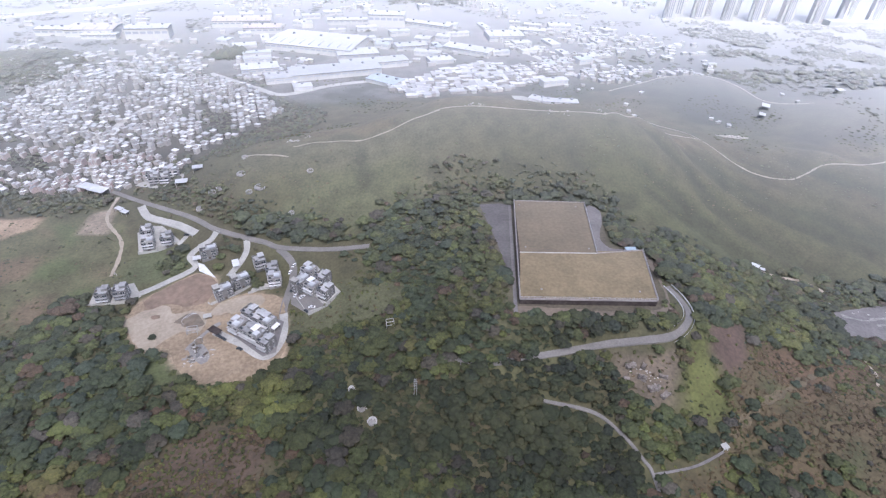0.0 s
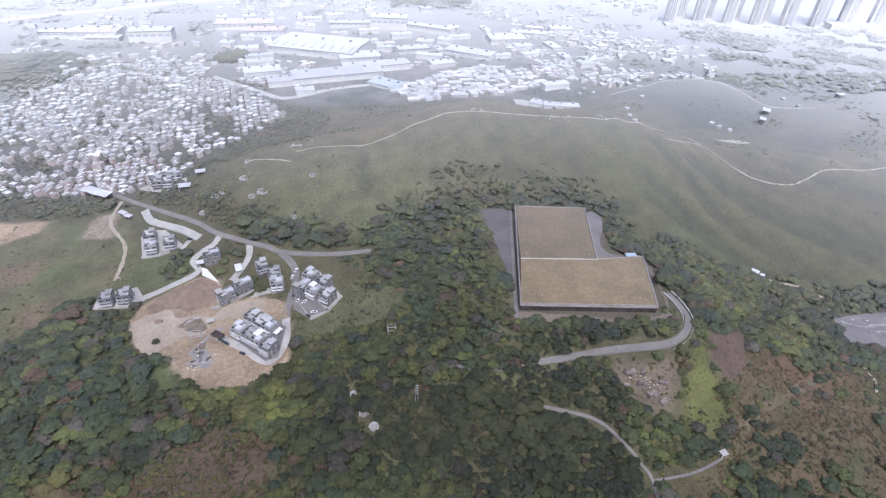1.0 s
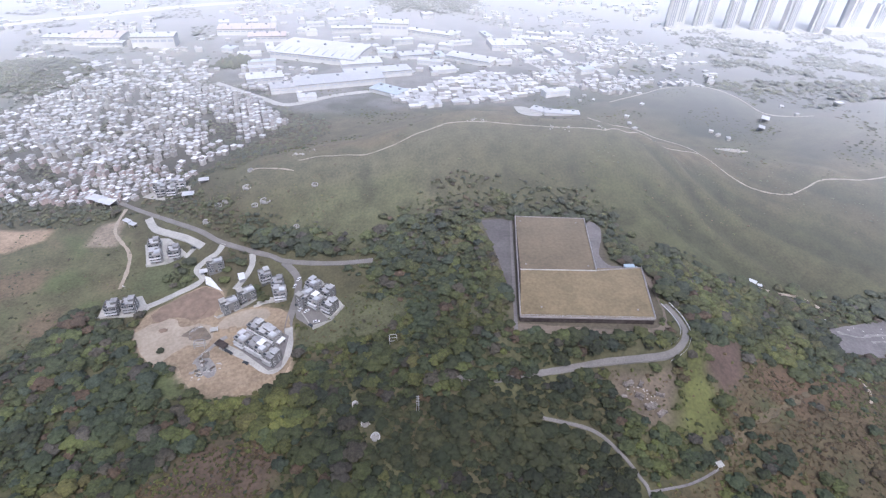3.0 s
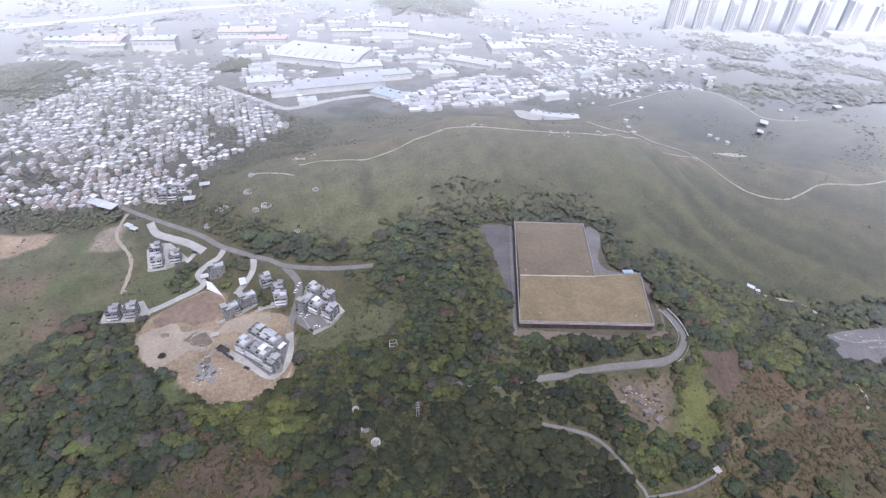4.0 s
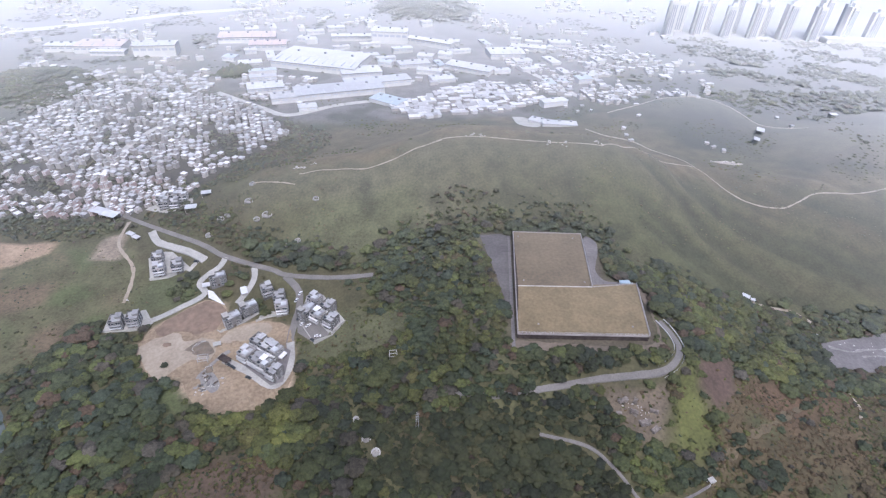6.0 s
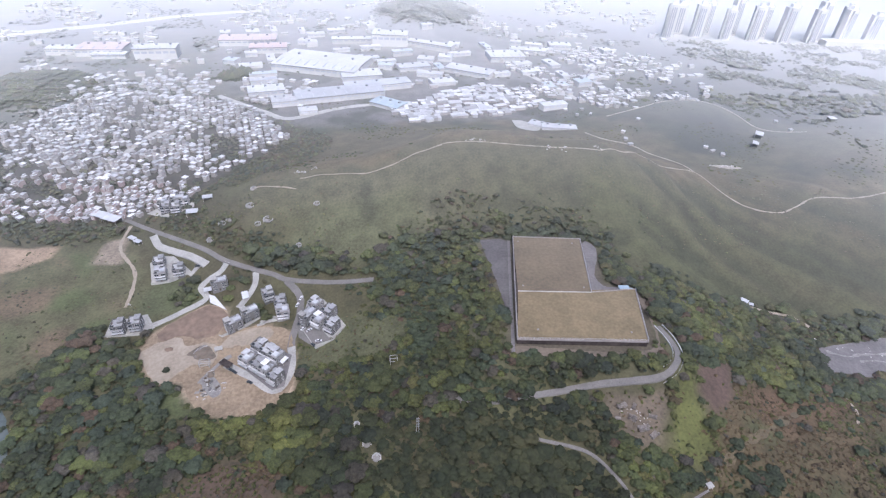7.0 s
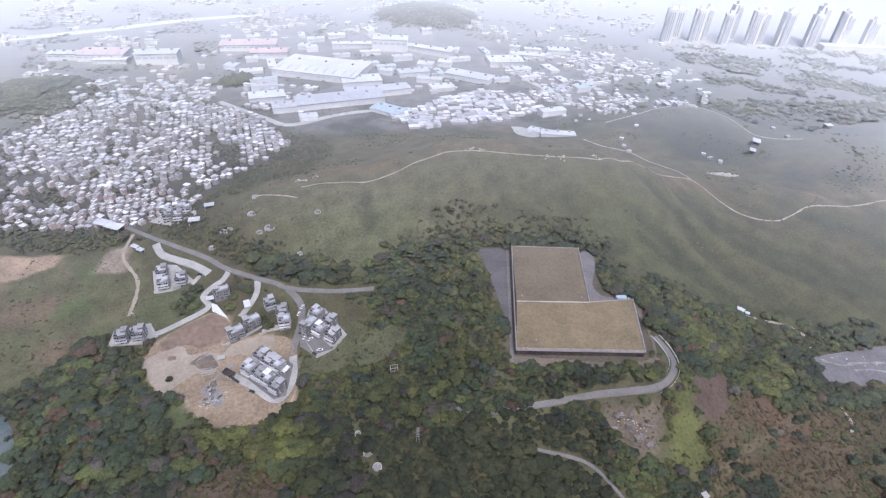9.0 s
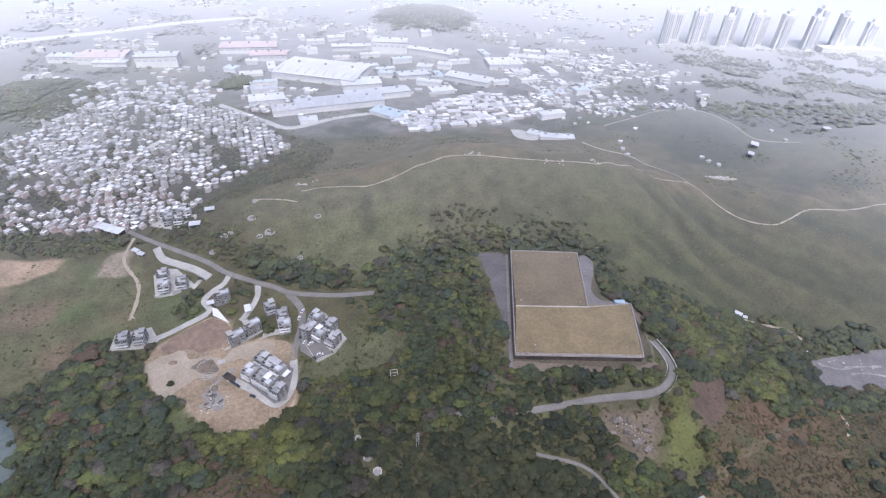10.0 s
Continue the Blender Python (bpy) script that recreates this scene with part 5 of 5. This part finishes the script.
def shrub_land(x, y):
    n, z = wavy(x, y, 15, 6.1), ground_height(x, y)
    d = 0.06 + 0.16 * smooth(-0.2, 0.6, n)
    d = d * np.maximum(smooth(14, 26, z) * smooth(318, 335, y), smooth(-6, 6, edge_distance(SCRUB, x, y)) * 0.8)
    d = np.maximum(d, 0.5 * smooth(-4, 6, edge_distance([(-225, 395), (-150, 385), (-60, 350), (-40, 300), (-130, 318), (-200, 350)], x, y)))
    d = np.maximum(d, 0.22 * smooth(-4, 4, edge_distance(FIELDS, x, y)))
    d = np.maximum(d, 0.6 * smooth(-4, 4, edge_distance(CLEARING, x, y)))
    d = np.maximum(d, 0.85 * smooth(-4, 4, edge_distance(BROWN_LOW, x, y)))
    d = np.maximum(d, 0.5 * smooth(-4, 4, edge_distance(ROCKY, x, y)))
    d = np.maximum(d, 0.9 * smooth(-4, 4, edge_distance(MOUND, x, y)))
    d = np.maximum(d, 0.45 * smooth(-4, 4, edge_distance(STRIP, x, y)))
    return d * (1 - smooth(-2, 2, edge_distance(PAD, x, y))) * (1 - smooth(-2, 2, edge_distance(SITE, x, y)))


spots, tints = scatter(-330, 400, 112, 430, 2.7, shrub_land, 0.5, 1.6, 0.45, 0.8, shade=3.0, spread=1.2)
brown_spots, brown_tints = scatter(-150, -60, 108, 172, 2.0, lambda x, y: 0.85 * smooth(-5, 5, edge_distance(BROWN_LOW, x, y)) * smooth(-0.9, 0.0, wavy(x, y, 10, 3.4)), 0.8, 2.2, 0.45, 0.8, shade=3.4, spread=1.1)
scrub_spots, scrub_tints = scatter(100, 330, 95, 220, 2.0, lambda x, y: 0.8 * smooth(-4, 4, edge_distance(SCRUB, x, y)) * (1 - smooth(-2, 2, edge_distance(BROWN_FIELD, x, y))) * smooth(-1.1, -0.2, wavy(x, y, 12, 4.4)), 0.7, 1.9, 0.35, 0.6, shade=4.1, spread=0.8)
mass("shrubs", spots + scrub_spots + brown_spots, BUSH, LEAF_MASS, "low olive and rust-brown shrubs on the slopes", "shrubs", tints + scrub_tints + brown_tints)


def far_woods(x, y):
    n, n2 = wavy(x, y, 60, 1.9), wavy(x, y, 24, 0.7)
    d = 0.9 * smooth(0.1, 0.45, wavy(x, y, 37, 4.0) + 0.5 * n2)
    right = smooth(180, 420, x - 0.25 * (y - 600)) * smooth(560, 640, y)
    d = np.maximum(d * (1 - right), 0.5 * right * smooth(0.2, 0.5, n2) * (y < 720))
    for hx, hy, r_ in ((-530, 665, 75), (-30, 1150, 110), (-302, 775, 22)):
        d = np.maximum(d, 1 - smooth(r_ * 0.8, r_ * 1.2, np.hypot(x - hx, y - hy)))
    d = d * (1 - smooth(-8, 0, edge_distance(TOWN, x, y)))
    inside = smooth(-10, 10, edge_distance(FACTORIES, x, y)) * (np.hypot(x + 302, y - 775) > 25)
    return d * (1 - 0.6 * inside)


spots, tints = scatter(-180, 480, 430, 700, 5.0, lambda x, y: 0.7 * far_woods(x, y), 0.9, 2.2, 0.4, 0.7, shade=1.8, clear=False)
more, more_tints = scatter(-800, 900, 600, 1250, 10.0, lambda x, y: far_woods(x, y) * (1 - (x > -180) * (x < 480) * (y < 700)) * 0.8, 3.0, 6.0, 0.35, 0.6, shade=0.9, clear=False)
spots, tints = spots + more, tints + more_tints
east, east_tints = scatter(430, 900, 480, 900, 7.0, lambda x, y: 0.75 * smooth(0.0, 0.35, wavy(x, y, 47, 6.5) + 0.4 * wavy(x, y, 21, 1.5)), 1.6, 3.6, 0.35, 0.6, shade=1.4, clear=False)
spots, tints = spots + east, tints + east_tints
more, more_tints = scatter(300, 900, 600, 1090, 9.0, lambda x, y: 0.9 * smooth(0, 60, x - 330 - 0.2 * (y - 600)) * smooth(-0.35, 0.25, wavy(x, y, 43, 2.5) + 0.5 * wavy(x, y, 17, 1.5)), 3.4, 6.4, 0.7, 1.0, shade=0.6, clear=False)
spots, tints = spots + more, tints + more_tints
for hx, hy, r_ in ((-530, 665, 85), (-30, 1150, 115), (-302, 775, 30)):
    more, more_tints = scatter(hx - r_, hx + r_, hy - r_, hy + r_, 4.6, lambda x, y: 1 - smooth(r_ * 0.7, r_, np.hypot(x - hx, y - hy) + 9 * wavy(x, y, 17, 2)), 3.0, 5.5, 0.5, 0.8, shade=1.0, clear=False)
    spots, tints = spots + more, tints + more_tints
more, more_tints = scatter(-326, -278, 752, 798, 5.5, lambda x, y: 1 - smooth(18, 24, np.hypot(x + 302, y - 775)), 5.0, 7.5, 1.3, 1.8, shade=0.8, clear=False)
spots, tints = spots + more, tints + more_tints
keep = [k for k, s in enumerate(spots) if not near(HOUSE_CELLS, s[0], s[1], 7.5)]
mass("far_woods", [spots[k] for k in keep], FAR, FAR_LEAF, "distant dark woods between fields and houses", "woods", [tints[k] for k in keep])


# ---- small things ----
def on_ground(x, y, up=0.0):
    return float(ground_height(x, y)) + up


def car(paint, label):
    ob = thing("car", 0, 0, 0, 0, label, "car", "parked cars")
    bm = box(-2.15, 2.15, -0.85, 0.85, 0.35, 0.85, bevel=0.12)
    part("body", bm, paint, ob)
    bm = bmesh.new()
    low, top = [(-1.5, -0.78), (1.15, -0.78), (1.15, 0.78), (-1.5, 0.78)], [(-1.1, -0.62), (0.55, -0.62), (0.55, 0.62), (-1.1, 0.62)]
    a_, b_ = [bm.verts.new((x, y, 0.85)) for x, y in low], [bm.verts.new((x, y, 1.42)) for x, y in top]
    for k in range(4):
        bm.faces.new((a_[k], a_[(k + 1) % 4], b_[(k + 1) % 4], b_[k]))
    bm.faces.new(b_)
    part("glasshouse", bm, GLASS, ob, "dark tinted windows")
    part("roof", box(-1.08, 0.53, -0.6, 0.6, 1.425, 1.47), paint, ob)
    for x in (-1.35, 1.35):
        for y in (-0.82, 0.82):
            bm = bmesh.new()
            bmesh.ops.create_cone(bm, cap_ends=True, segments=12, radius1=0.33, radius2=0.33, depth=0.2, matrix=pose(x, y, 0.33, 90, 0, 0))
            part("wheel", bm, RUBBER, ob)
    return ob


white_car = car(CAR_WHITE, "white parked car on the dark court")
dark_car = car(CAR_DARK, "dark parked car beside the houses")
white_car.matrix_world = pose(-90, 259, on_ground(-90, 259, 0.32), 0, 0, 60)
for x, y, turn in ((-85.5, 257, 50), (-77, 247, 10), (-99, 281, 80), (-97.5, 287, 75), (-87, 262.5, 58)):
    copy_thing(white_car, pose(x, y, on_ground(x, y, 0.33), 0, 0, turn))
dark_car.matrix_world = pose(-80, 244, on_ground(-80, 244, 0.32), 0, 0, -40)
for x, y, turn in ((-94, 264, 85), (-131, 226, -30), (-127, 223.5, -35), (-114.5, 215, -20), (-186, 321, 0)):
    copy_thing(dark_car, pose(x, y, on_ground(x, y, 0.55), 0, 0, turn))


def open_shed(x, y, w, d, h, turn, roof, label):
    """A lean-to roof on posts with one back wall."""
    ob = thing("shed", x, y, on_ground(x, y, 0.5), turn, label, "shed")
    for sx in (-1, 1):
        for sy in (-1, 1):
            part("post", box(sx * (w / 2 - 0.2) - 0.1, sx * (w / 2 - 0.2) + 0.1, sy * (d / 2 - 0.2) - 0.1, sy * (d / 2 - 0.2) + 0.1, -1.5, h), STONE, ob)
    part("back_wall", box(-w / 2 + 0.35, w / 2 - 0.35, d / 2 - 0.3, d / 2 - 0.15, -1.5, h), WALL_GREY, ob)
    rf = part("roof", box(-w / 2 - 0.3, w / 2 + 0.3, -d / 2 - 0.3, d / 2 + 0.3, -0.06, 0.06), roof, ob)
    rf.matrix_local = pose(0, 0, h + 0.15, 4, 0, 0)
    return ob


for x, y, w, d, h, turn, roof, label in (
    (-134, 229, 8, 4, 2.6, -30, WALL_STAIN, "dark open shed beside the site drive"),
    (-97, 231, 4, 5, 3.0, -30, ROOF, "white-roofed car shelter by the terrace"),
    (-256, 359, 7, 3.5, 2.6, -25, METAL_ROOF, "small white-roofed shed in the field"),
    (-249, 354, 6, 3.5, 2.6, -25, METAL_ROOF, "small white-roofed shed beside the field track"),
    (-144, 243, 4.5, 3, 1.8, 20, CONCRETE, "low pale tarpaulin shelter on bare earth"),
    (-140, 291, 4, 7, 2.6, 25, METAL_ROOF, "light-roofed shed along the house drive"),
    (-170, 297, 5, 4, 2.6, 22, METAL_ROOF, "white-roofed annex beside a grey house"),
    (230, 290, 5, 3.2, 2.4, -40, METAL_ROOF, "white-roofed shed on the far slope"),
    (234.5, 287.5, 2.6, 2.2, 2.0, -20, METAL_ROOF, "tiny white-roofed shed by the dirt track"),
    (142, 143, 3.0, 2.4, 2.3, 20, CONCRETE, "small pale hut at the end of a path"),
    (-212, 383, 9, 6, 3.2, 15, METAL_ROOF, "light-roofed shed under the hill"),
    (-205, 402, 8, 5, 3.2, 20, METAL_ROOF, "white-roofed farm shed by trees"),
    (-287, 386, 16, 8, 4.5, -18, METAL_ROOF, "long white-roofed hall at the town edge"),
    (-300, 391, 14, 8, 4.5, -18, METAL_ROOF, "white-roofed hall beside the town street"),
    (371, 566, 12, 8, 4.0, 60, METAL_ROOF, "white shed on a far hillside"),
    (356, 543, 9, 6, 3.5, 60, METAL_ROOF, "small white shed on a far hillside"),
    (471, 598, 9, 6, 3.5, 10, METAL_ROOF, "lone white shed in far fields"),
):
    open_shed(x, y, w, d, h, turn, roof, label)
hut = thing("pump_hut", 126, 265.8, 40.1, 4, "small pump hut with a pale blue roof beside the reservoir", "hut")
part("wall", box(-3.2, 3.2, -1.4, 1.4, -0.3, 2.6), WALL_PALE, hut)
part("roof", box(-3.5, 3.5, -1.7, 1.7, 2.6, 2.8), PALE_BLUE_ROOF, hut, "pale blue sheet roof")
part("door", box(-0.5, 0.5, -1.46, -1.38, 0, 2.0), GALVANISED, hut)
tank = thing("water_tank", 131.6, 265.4, 40.1, -30, "small pale tank beside the pump hut", "tank")
part("body", box(-1.2, 1.2, -0.8, 0.8, -0.2, 1.8, bevel=0.2), PALE_BLUE_ROOF, tank)


def barrier(pts, label):
    """A roadside rail on short posts."""
    p = curve_points(pts, 2.0)
    ob = thing("guard_rail", 0, 0, 0, 0, label, "guard rail")
    for q in p:
        z = on_ground(q[0], q[1])
        part("post", box(q[0] - 0.07, q[0] + 0.07, q[1] - 0.07, q[1] + 0.07, z - 0.3, z + 1.0), GALVANISED, ob)
    verts, faces = [], []
    for q in p:
        z = on_ground(q[0], q[1])
        for dz, off in ((0.6, 0.0), (1.1, 0.0), (1.1, 0.22), (0.6, 0.22)):
            verts.append((q[0] + off, q[1] + off, z + dz))
    for k in range(len(p) - 1):
        for j in range(4):
            faces.append((4 * k + j, 4 * k + 4 + j, 4 * k + 4 + (j + 1) % 4, 4 * k + (j + 1) % 4))
    part("rail", (verts, faces), PALE_RAIL, ob)


barrier([(136, 232), (139.5, 221), (140, 211), (135, 202.5), (127, 197.8)], "pale steel guard rail on the inner road bend")
barrier([(141, 233), (145, 222), (146, 210), (139.5, 198), (130, 192.5)], "pale steel guard rail on the outer road bend")


def grave(x, y, r_, turn):
    """A horseshoe grave terrace: curved low wall, paved court, headstone."""
    ob = thing("hillside_grave", x, y, on_ground(x, y), turn, "pale horseshoe-shaped stone grave terrace on the slope", "grave", "hillside graves")
    verts, faces, n = [], [], 14
    for k in range(n + 1):
        a_ = radians(-30 + 240 * k / n)
        for rr, z in ((r_, -0.6), (r_, 1.1), (r_ * 0.82, 1.1), (r_ * 0.82, -0.6)):
            verts.append((rr * math.cos(a_), rr * math.sin(a_), z + 0.6 * math.sin(a_)))
    for k in range(n):
        for j in range(4):
            faces.append((4 * k + j, 4 * k + 4 + j, 4 * k + 4 + (j + 1) % 4, 4 * k + (j + 1) % 4))
    part("wall", (verts, faces), WHITE_STONE, ob)
    bm = bmesh.new()
    bmesh.ops.create_cone(bm, cap_ends=True, segments=16, radius1=r_ * 0.8, radius2=r_ * 0.8, depth=0.9, matrix=pose(0, 0, -0.1, 0, 0, 0))
    part("court", bm, CONCRETE_DULL, ob)
    part("headstone", box(-0.6, 0.6, r_ * 0.45, r_ * 0.45 + 0.3, 0.3, 1.7, bevel=0.08), WHITE_STONE, ob)


for x, y, r_, turn in ((-159, 394, 2.6, 5), (-156, 372, 3.6, 0), (-137, 356, 4.2, 10), (-145, 353, 2.6, 0), (-99, 368, 2.6, 0), (-171, 362, 3.2, 15), (-177, 359, 3.0, 0), (-183, 345, 2.8, 20), (-118, 329, 3.0, 20), (-108, 333, 2.2, 0), (-34.8, 169.2, 2.6, 10), (-28.6, 160.4, 2.6, -15), (-42.2, 182.0, 1.8, 30)):
    grave(x, y, r_, turn)


def boulder(seed):
    bm = bmesh.new()
    bmesh.ops.create_icosphere(bm, subdivisions=2, radius=1.0)
    for v in bm.verts:
        v.co *= 1 + 0.28 * noise.noise(v.co * 1.3 + Vector((seed, 0, 0)))
        v.co.z *= 0.65
    return bm


rrng = random.Random(11)
first = [part("boulder", boulder(3.7 * k), STONE) for k in range(3)]
heaps = [((106, 177), 4, 7, 0.5), ((116, 171), 4, 7, 0.55), ((112, 174), 5, 6, 0.5), ((27, 409), 3, 7, 1.1), ((38, 408), 4, 6, 0.9), ((92, 402), 5, 6, 0.9), ((104, 400), 4, 6, 1.0), ((134, 404), 4, 7, 1.0), ((-122, 417), 4, 6, 1.5), ((-110, 421), 4, 5, 1.2), ((268, 262), 5, 6, 0.9), ((-140, 205), 8, 10, 0.8), ((-136, 212), 7, 12, 0.9), ((-226, 285), 4, 5, 0.7), ((300, 484), 10, 12, 1.8), ((285, 480), 8, 8, 1.5), ((89, 178), 2, 2, 1.0), ((64, 170), 2, 3, 0.8), ((300, 250), 14, 14, 0.7)]
used = 0
for (cx, cy), spread_, n, size in heaps:
    for _ in range(n):
        x, y = cx + rrng.gauss(0, spread_ * 0.5), cy + rrng.gauss(0, spread_ * 0.4)
        s = size * rrng.uniform(0.4, 1.1)
        ob = first[used] if used < 3 else first[rrng.randrange(3)].copy()
        if used >= 3:
            scene.collection.objects.link(ob)
        used += 1
        ob.matrix_world = pose(x, y, on_ground(x, y, 0.2 * s), 0, 0, rrng.uniform(0, 360)) @ Matrix.Diagonal((s * rrng.uniform(0.8, 1.6), s * rrng.uniform(0.5, 1.0), s * 0.8, 1))
        tagged(ob, "pale weathered boulder lying on open ground", "rock", "scattered boulders")


def frame_tower(x, y, h, w, label):
    """An open lattice stand of four legs and cross rails."""
    ob = thing("lattice_stand", x, y, on_ground(x, y), 12, label, "stand")
    for sx in (-1, 1):
        for sy in (-1, 1):
            part("leg", box(sx * w - 0.12, sx * w + 0.12, sy * w * 0.6 - 0.12, sy * w * 0.6 + 0.12, -0.5, h), WHITE_STONE, ob)
    for z in (h * 0.55, h):
        for sy in (-1, 1):
            part("rail", box(-w, w, sy * w * 0.6 - 0.1, sy * w * 0.6 + 0.1, z - 0.12, z + 0.12), WHITE_STONE, ob)
        for sx in (-1, 1):
            part("rail", box(sx * w - 0.1, sx * w + 0.1, -w * 0.6, w * 0.6, z - 0.12, z + 0.12), WHITE_STONE, ob)
    return ob


frame_tower(-24, 220, 6.0, 2.2, "open white frame shelter standing among trees")
frame_tower(-148, 229, 5.0, 3.0, "thin scaffold frame on the building site")
mast = thing("lattice_mast", -7, 172, on_ground(-7, 172), 0, "slim weathered lattice mast above the trees", "mast")
for sx, sy in ((-1, -1), (1, -1), (1, 1), (-1, 1)):
    bm = bmesh.new()
    bmesh.ops.create_cone(bm, cap_ends=True, segments=6, radius1=0.12, radius2=0.08, depth=14, matrix=pose(sx * 0.5, sy * 0.5, 7, -2.0 * -sy, -2.0 * sx, 0))
    part("leg", bm, GALVANISED, mast)
for k in range(6):
    part("arm", box(-1.0, 1.0, -0.08, 0.08, 6 + 1.4 * k, 6.15 + 1.4 * k), GALVANISED, mast)

# retaining walls of the hamlet
for name, pts, h in (("retaining_wall", [(-124, 264), (-117, 268), (-108, 269.5)], 2.2), ("retaining_wall", [(-149, 257), (-146, 255), (-133, 264), (-124, 272)], 2.0), ("retaining_wall", [(-217, 305.5), (-203, 307.5), (-190, 316)], 2.0), ("retaining_wall", [(-93, 262), (-78, 241), (-67, 247), (-60, 258)], 1.6), ("retaining_wall", [(-228, 252.5), (-204, 255.5), (-197, 262)], 1.8)):
    ob = thing(name, 0, 0, 0, 0, "low pale concrete retaining wall at the platform edge", "wall")
    for p_, q_ in zip(pts, pts[1:]):
        z = max(on_ground(*p_), on_ground(*q_))
        part("wall_length", bar(p_, q_, 0.45, z - 3, z + h * 0.5), CONCRETE, ob)
    ob["group"] = "retaining walls"

patch("pond", POND, WATER, "still grey pond at the field edge", 0.4, 6.0, 0.6, "water")


# earth heaps, stacks and clutter of the building site
def soil_heap(x, y, r_, h, mat, label):
    bm = bmesh.new()
    bmesh.ops.create_icosphere(bm, subdivisions=3, radius=1.0)
    for v in bm.verts:
        k = 1 + 0.30 * noise.noise(v.co * 1.6 + Vector((x, y, 0)))
        v.co = Vector((v.co.x * r_ * k, v.co.y * r_ * 0.75 * k, max(v.co.z, -0.3) * h * k))
    ob = part("earth_mound", bm, mat)
    ob.matrix_world = pose(x, y, on_ground(x, y, 0.3), 0, 0, rrng.uniform(0, 180))
    return tagged(ob, label, "earth mound", "site mounds")


for x, y, r_, h, m_ in ((-155, 241, 6.5, 1.6, EARTH_DULL), (-150, 225, 4, 0.8, EARTH), (-142, 222, 3.5, 1.2, EARTH_DULL), (-147, 211, 4.5, 0.8, EARTH), (-128, 200, 6, 0.8, EARTH), (-112, 196, 5, 1.0, EARTH), (-104, 200, 4, 1.0, EARTH), (-136, 197, 5, 0.8, EARTH), (-178, 243, 3.0, 0.7, EARTH_RED), (-160, 262, 6, 1.2, EARTH_RED), (-122, 208, 4, 0.8, EARTH), (-98, 203, 4.5, 0.7, EARTH), (-132, 244, 4, 0.9, EARTH)):
    soil_heap(x, y, r_, h, m_, "low heap of dug soil on the building site")


def material_stack(x, y, turn):
    ob = thing("material_stack", x, y, on_ground(x, y, 0.35), turn, "grey stack of boards and blocks on site ground", "building materials", "site stacks")
    for k in range(rrng.randint(2, 4)):
        w, d = rrng.uniform(1.2, 3.0), rrng.uniform(0.6, 1.4)
        part("board_pile", box(-w / 2 + rrng.uniform(-0.3, 0.3), w / 2, -d / 2, d / 2, 0.5 * k, 0.5 * k + 0.45), (STONE, WALL_GREY, BARK)[k % 3], ob)


for k in range(16):
    material_stack(-139 + rrng.gauss(0, 4.0), 211.5 + rrng.gauss(0, 3.2), rrng.uniform(0, 180))
site_pad = patch("site_pad", [(-147, 215), (-139, 219.5), (-130, 209), (-133.5, 203)], CONCRETE_DULL, "dull concrete pad cluttered with building materials", 0.5, 3.0, 0.3)
lone = thing("bush", -171, 224, on_ground(-171, 224, 0.2), 0, "single round dark green bush on pale sand", "bush")
lone.scale = (2.7, 2.7, 2.3)
c_ = new("crown", NEAR[0])
c_.parent = lone
c_ = new("trunk", TRUNKS[0])
c_.parent = lone


# the dark broken rock face between the roads
def crag(x, y, w, d, h, turn):
    bm = bmesh.new()
    bmesh.ops.create_cube(bm, size=1.0)
    bmesh.ops.subdivide_edges(bm, edges=bm.edges[:], cuts=4, use_grid_fill=True)
    for v in bm.verts:
        k = noise.noise(v.co * 3.1 + Vector((x, y, 0))) * 0.35 + noise.noise(v.co * 7 + Vector((y, x, 1))) * 0.15
        v.co = Vector((v.co.x * w * (1 + k), v.co.y * d * (1 + k), (v.co.z + 0.2) * h * (1 + k)))
    ob = part("crag", bm, CRAG)
    ob.matrix_world = pose(x, y, on_ground(x, y), 0, 0, turn)
    return tagged(ob, "weathered grey-brown rock outcrop on a scrubby slope", "rock", "rock outcrops")


for x, y, w, d, h, turn in ((104, 180, 5, 2.5, 2.2, 20), (109, 174, 4, 2.5, 2.6, -30), (114, 169, 6, 3, 2.8, 10), (119, 166, 5, 2.5, 2.0, 35), (111, 180, 3.5, 2, 1.6, 60), (120, 175, 4, 2, 1.5, -15), (101, 174, 3, 2, 1.4, 0)):
    crag(x, y, w, d, h, turn)
